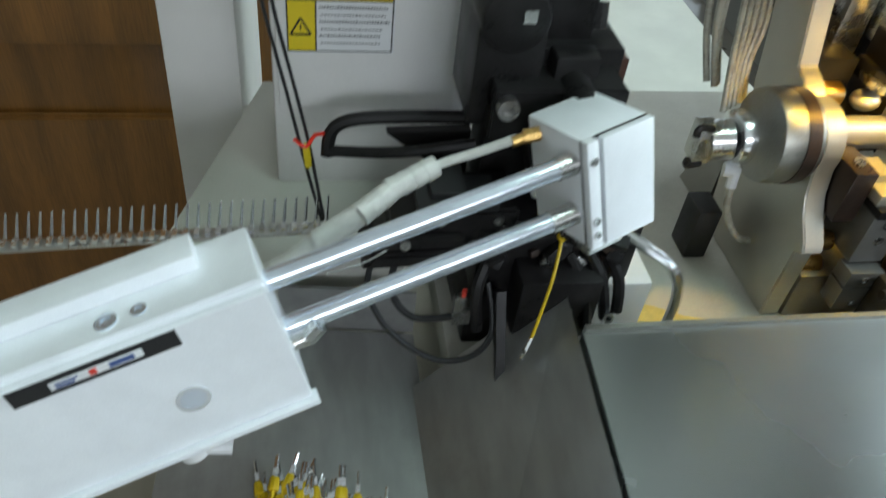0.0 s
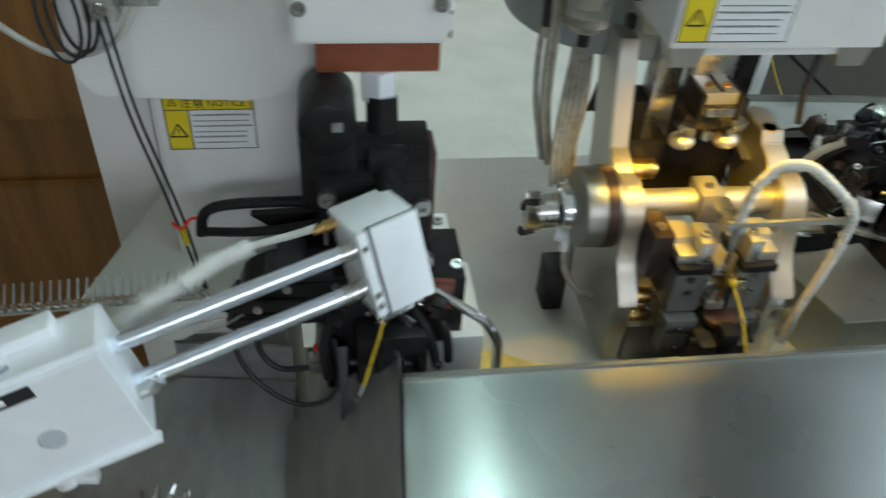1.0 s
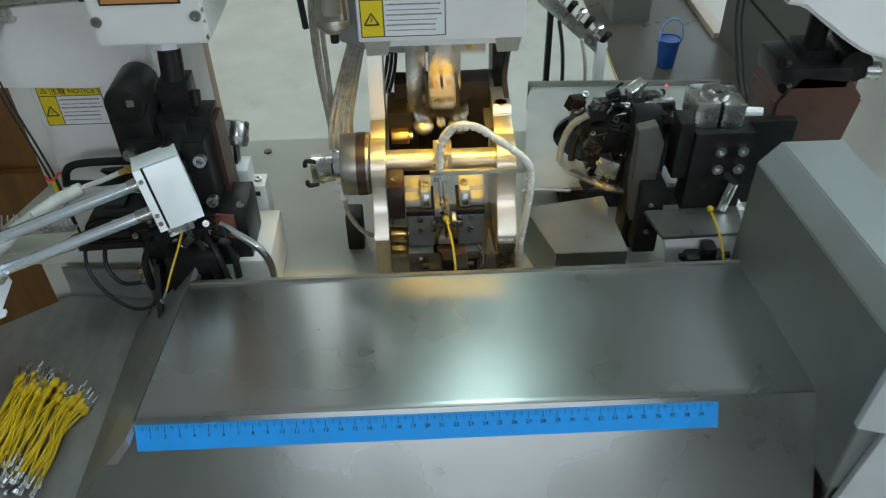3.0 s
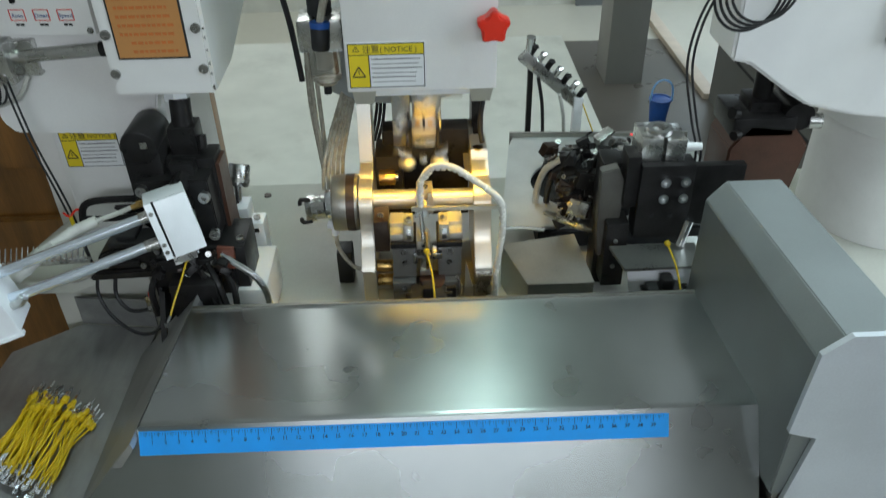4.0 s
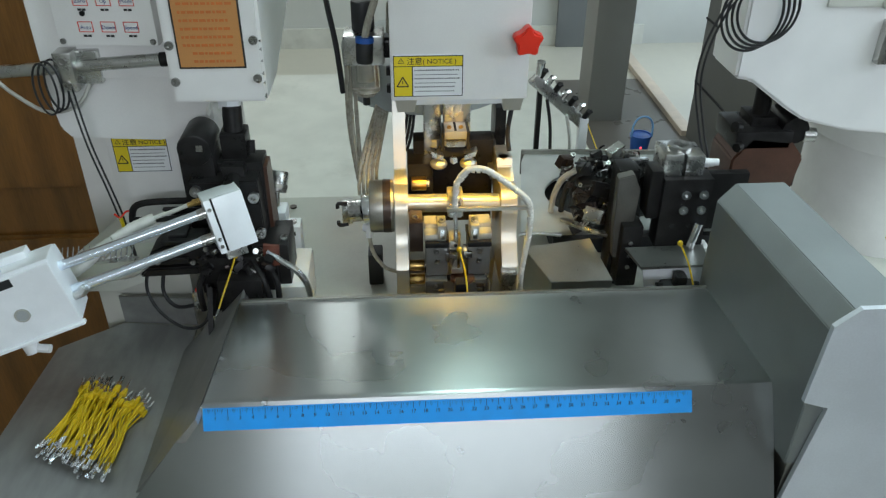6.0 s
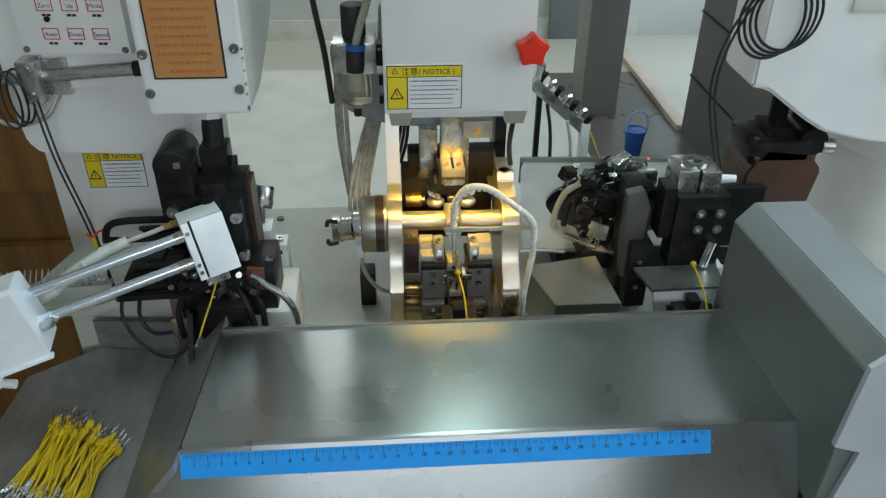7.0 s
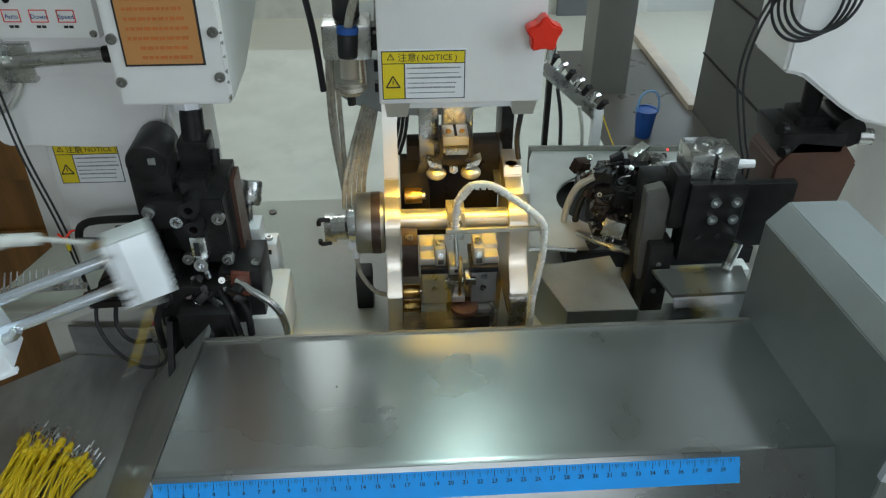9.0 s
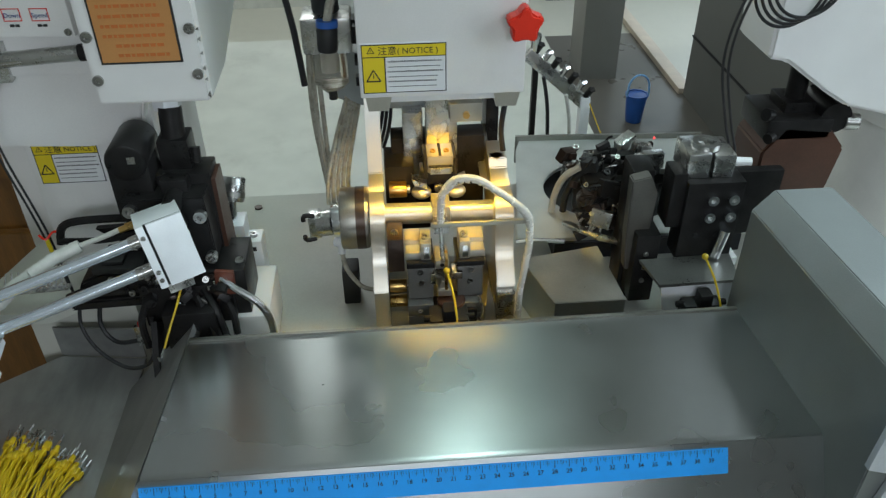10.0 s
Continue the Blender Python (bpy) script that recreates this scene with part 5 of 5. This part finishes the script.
rcab = thing("coiled_cable", "black cable coiled against the white press body", "cable", (-0.018, 0, 0))
for k in range(4):
    cx, cz, rx, rz = 0.272 + 0.004 * k, 1.182 + 0.002 * k, 0.030, 0.036 - 0.0012 * k
    part("coil_turn", Shape().tube([(cx + rx * math.cos(a), 0.427 - 0.002 * k, cz + rz * math.sin(a)) for a in [2 * math.pi * j / 20 for j in range(21)]], 0.0014, 6, 3), CABLE, rcab)
for dx in (0, 0.005):
    part("strand", Shape().tube([(0.262 + dx, 0.43, 1.21), (0.244 + dx, 0.43, 1.185), (0.232 + dx, 0.43, 1.15), (0.230 + dx, 0.43, 1.11), (0.241 + dx, 0.425, 1.06), (0.249 + dx, 0.42, 1.03), (0.249 + dx, 0.42, 0.99)], 0.0012, 6, 6), CABLE, rcab)

# ---------------------------------------------------------------- wires
def wire_shape(length=0.062, sag=0.006):
    return [(0, 0, 0), (0.001, -length * 0.25, -0.008), (0.0015, -length * 0.5, -0.018), (0.0005, -length * 0.8, -0.034), (0, -length, -0.048)]


wire = thing("terminated_wire", "short yellow wire with crimped tinned terminals", "wire", group="wires being made")
part("insulation", Shape().tube([(0, 0.004, 0.003), (0.0008, -0.010, -0.010), (-0.0005, -0.022, -0.024), (-0.002, -0.030, -0.036)], 0.00095, 7, 4), WIRE, wire)
part("seal", Shape().ball((0, 0.005, 0.004), 0.003, 10), WIRE, wire)
part("terminal", Shape().cyl((-0.002, -0.030, -0.036), (-0.004, -0.035, -0.044), 0.0013, 6).box(-0.0052, -0.0030, -0.037, -0.034, -0.046, -0.041), CHROME, wire)

pile_rng = random.Random(12)
PILE = Vector((-0.374, 0.222, 0.867))
pw = thing("finished_wire", "finished yellow wire with seal and tinned ends in a heap", "wire", group="heap of finished wires")
part("insulation", Shape().tube([(0, -0.036, 0), (0.0012, -0.012, 0.0012), (-0.0012, 0.014, 0.0012), (0, 0.034, 0)], 0.00092, 6, 3), WIRE, pw)
part("seal", Shape().cyl((0, 0.031, 0), (0, 0.038, 0), 0.0027, 8, 0.0021, 0.0005), WIRE, pw)
part("terminal", Shape().cyl((0, 0.038, 0), (0, 0.050, 0.0005), 0.0008, 5).box(-0.0011, 0.0011, 0.039, 0.043, -0.001, 0.0011), CHROME, pw)
part("terminal", Shape().cyl((0, -0.036, 0), (0, -0.042, 0), 0.0010, 5).box(-0.0012, 0.0012, -0.0465, -0.0425, -0.0012, 0.0004).box(-0.0012, -0.0008, -0.0465, -0.0425, 0.0004, 0.0014), CHROME, pw)


def pile_pose(k):
    f = pile_rng.random()
    g = pile_rng.random()
    lay = 0.0022 + 0.013 * pile_rng.random() * (1 - abs(f - 0.5))
    return pose(PILE.x + 0.058 * (f - 0.5), PILE.y - 0.029 * (f - 0.5) + 0.018 * (g - 0.5), PILE.z + lay, pile_rng.uniform(-4, 4), 0, -8 + pile_rng.gauss(0, 9))


pw.matrix_basis = pile_pose(0)
for k in range(1, 75):
    copy_thing(pw, pile_pose(k))

# ---------------------------------------------------------------- what moves
CYCLE, FIRST = 1.41, 0.74
CENTRES = [FIRST + CYCLE * k for k in range(-1, 8)]
BACK = A * -0.132


def beats(shape, hold):
    """Rows of (t, value) from a cycle's shape, given as (offset, value), cut to the clip."""
    rows = []
    for c in CENTRES:
        rows += [(round(c + d, 3), v) for d, v in shape]
    rows = [r for r in rows if -0.5 < r[0] < 10.6]
    before = [r for r in rows if r[0] <= 0]
    first = before[-1][1] if before else hold
    return [(0.0, first)] + [r for r in rows if 0 < r[0] < 10.0] + [(10.0, [r for r in rows if r[0] <= 10.0][-1][1])]


STROKE = [(-0.34, 0.0), (-0.2, 0.30), (-0.1, 0.80), (0.0, 1.0), (0.1, 0.78), (0.2, 0.30), (0.3, 0.0)]
RAMS = [(0.08, 0.0), (0.16, 0.8), (0.22, 1.0), (0.28, 0.8), (0.36, 0.0)]
SHUTTLE = [(-0.24, 0.0), (-0.05, 1.0), (0.30, 1.0), (0.44, 0.0)]
TOOLS = [(0.42, 0.0), (0.52, 1.0), (0.80, 1.0), (0.90, 0.0)]
JAWS = [(0.02, 0.0), (0.16, 1.0), (0.34, 1.0), (0.48, 0.0)]
FEEDS = [(0.45, 0.0), (0.58, 1.0), (1.0, 1.0), (1.12, 0.0)]


def shifts(ob, shape, v, rest=Vector()):
    v = Vector(v)
    walk(ob, [(t, Matrix.Translation(rest + v * s)) for t, s in beats(shape, 0.0)])


LEFT, MID, RIGHT, FEED = (Vector((x, 0.333, 0.975)) for x in (-0.2545, -0.0325, 0.1905, 0.405))


def wire_rows(c):
    """A wire that reaches the middle in the cycle before c, the press at c, and the heap one cycle later."""
    rows = []
    rng = random.Random(round(c * 100))
    stops = {"feed": Matrix.Translation(FEED), "right": Matrix.Translation(RIGHT) @ pose(0, 0, 0, 0, 0, 20), "mid": Matrix.Translation(MID) @ pose(0, 0, 0, 0, 0, 14), "left": Matrix.Translation(LEFT) @ pose(0, 0, 0, 0, 0, -24)}
    for s, to, fro in ((c - 2 * CYCLE, "right", "feed"), (c - CYCLE, "mid", "right"), (c, "left", "mid")):
        rows += [(s - 0.24, stops[fro]), (s - 0.05, stops[to])]
    e = c + CYCLE
    for d, v in STROKE[:4]:
        rows.append((e + d, Matrix.Translation(BACK * v) @ stops["left"]))
    end = Matrix.Translation(PILE + Vector((rng.uniform(-0.02, 0.02), 0.028, 0.013))) @ pose(0, 0, 0, -49, 0, -8 + rng.uniform(-12, 12))
    rows += [(e + 0.12, end)]
    rows = [(round(t, 3), m) for t, m in rows]
    inside = [r for r in rows if 0 < r[0] < 10]
    first = [r for r in rows if r[0] <= 0]
    last = [r for r in rows if r[0] >= 10]
    start = first[-1][1] if first else rows[0][1]
    stop = last[0][1] if last else rows[-1][1]
    return [(0.0, start)] + inside + [(10.0, stop)]


def motions():
    shifts(grip, STROKE, BACK)
    walk(hose, [(t, Matrix.Translation(NIP) @ pose(0, 0, 0, 0, 62 * v ** 0.6, 0)) for t, v in beats(STROKE, 0.0)])
    shifts(ram, RAMS, (0, 0, -0.030))
    shifts(shut, SHUTTLE, (-0.222, 0, 0))
    shifts(tool, TOOLS, (0, -0.004, -0.024), Vector((0.0025, 0.045, -0.026)))
    shifts(jaw, JAWS, (0, -0.003, 0.005))
    shifts(rhead, FEEDS, (0.010, -0.004, -0.008), FEED_AT)
    cs = [c for c in CENTRES + [CENTRES[-1] + CYCLE, CENTRES[-1] + 2 * CYCLE]]
    made = [wire] + [copy_thing(wire, Matrix()) for c in cs[1:]]
    for i, c in enumerate(cs):
        walk(made[i], wire_rows(c))


motions()
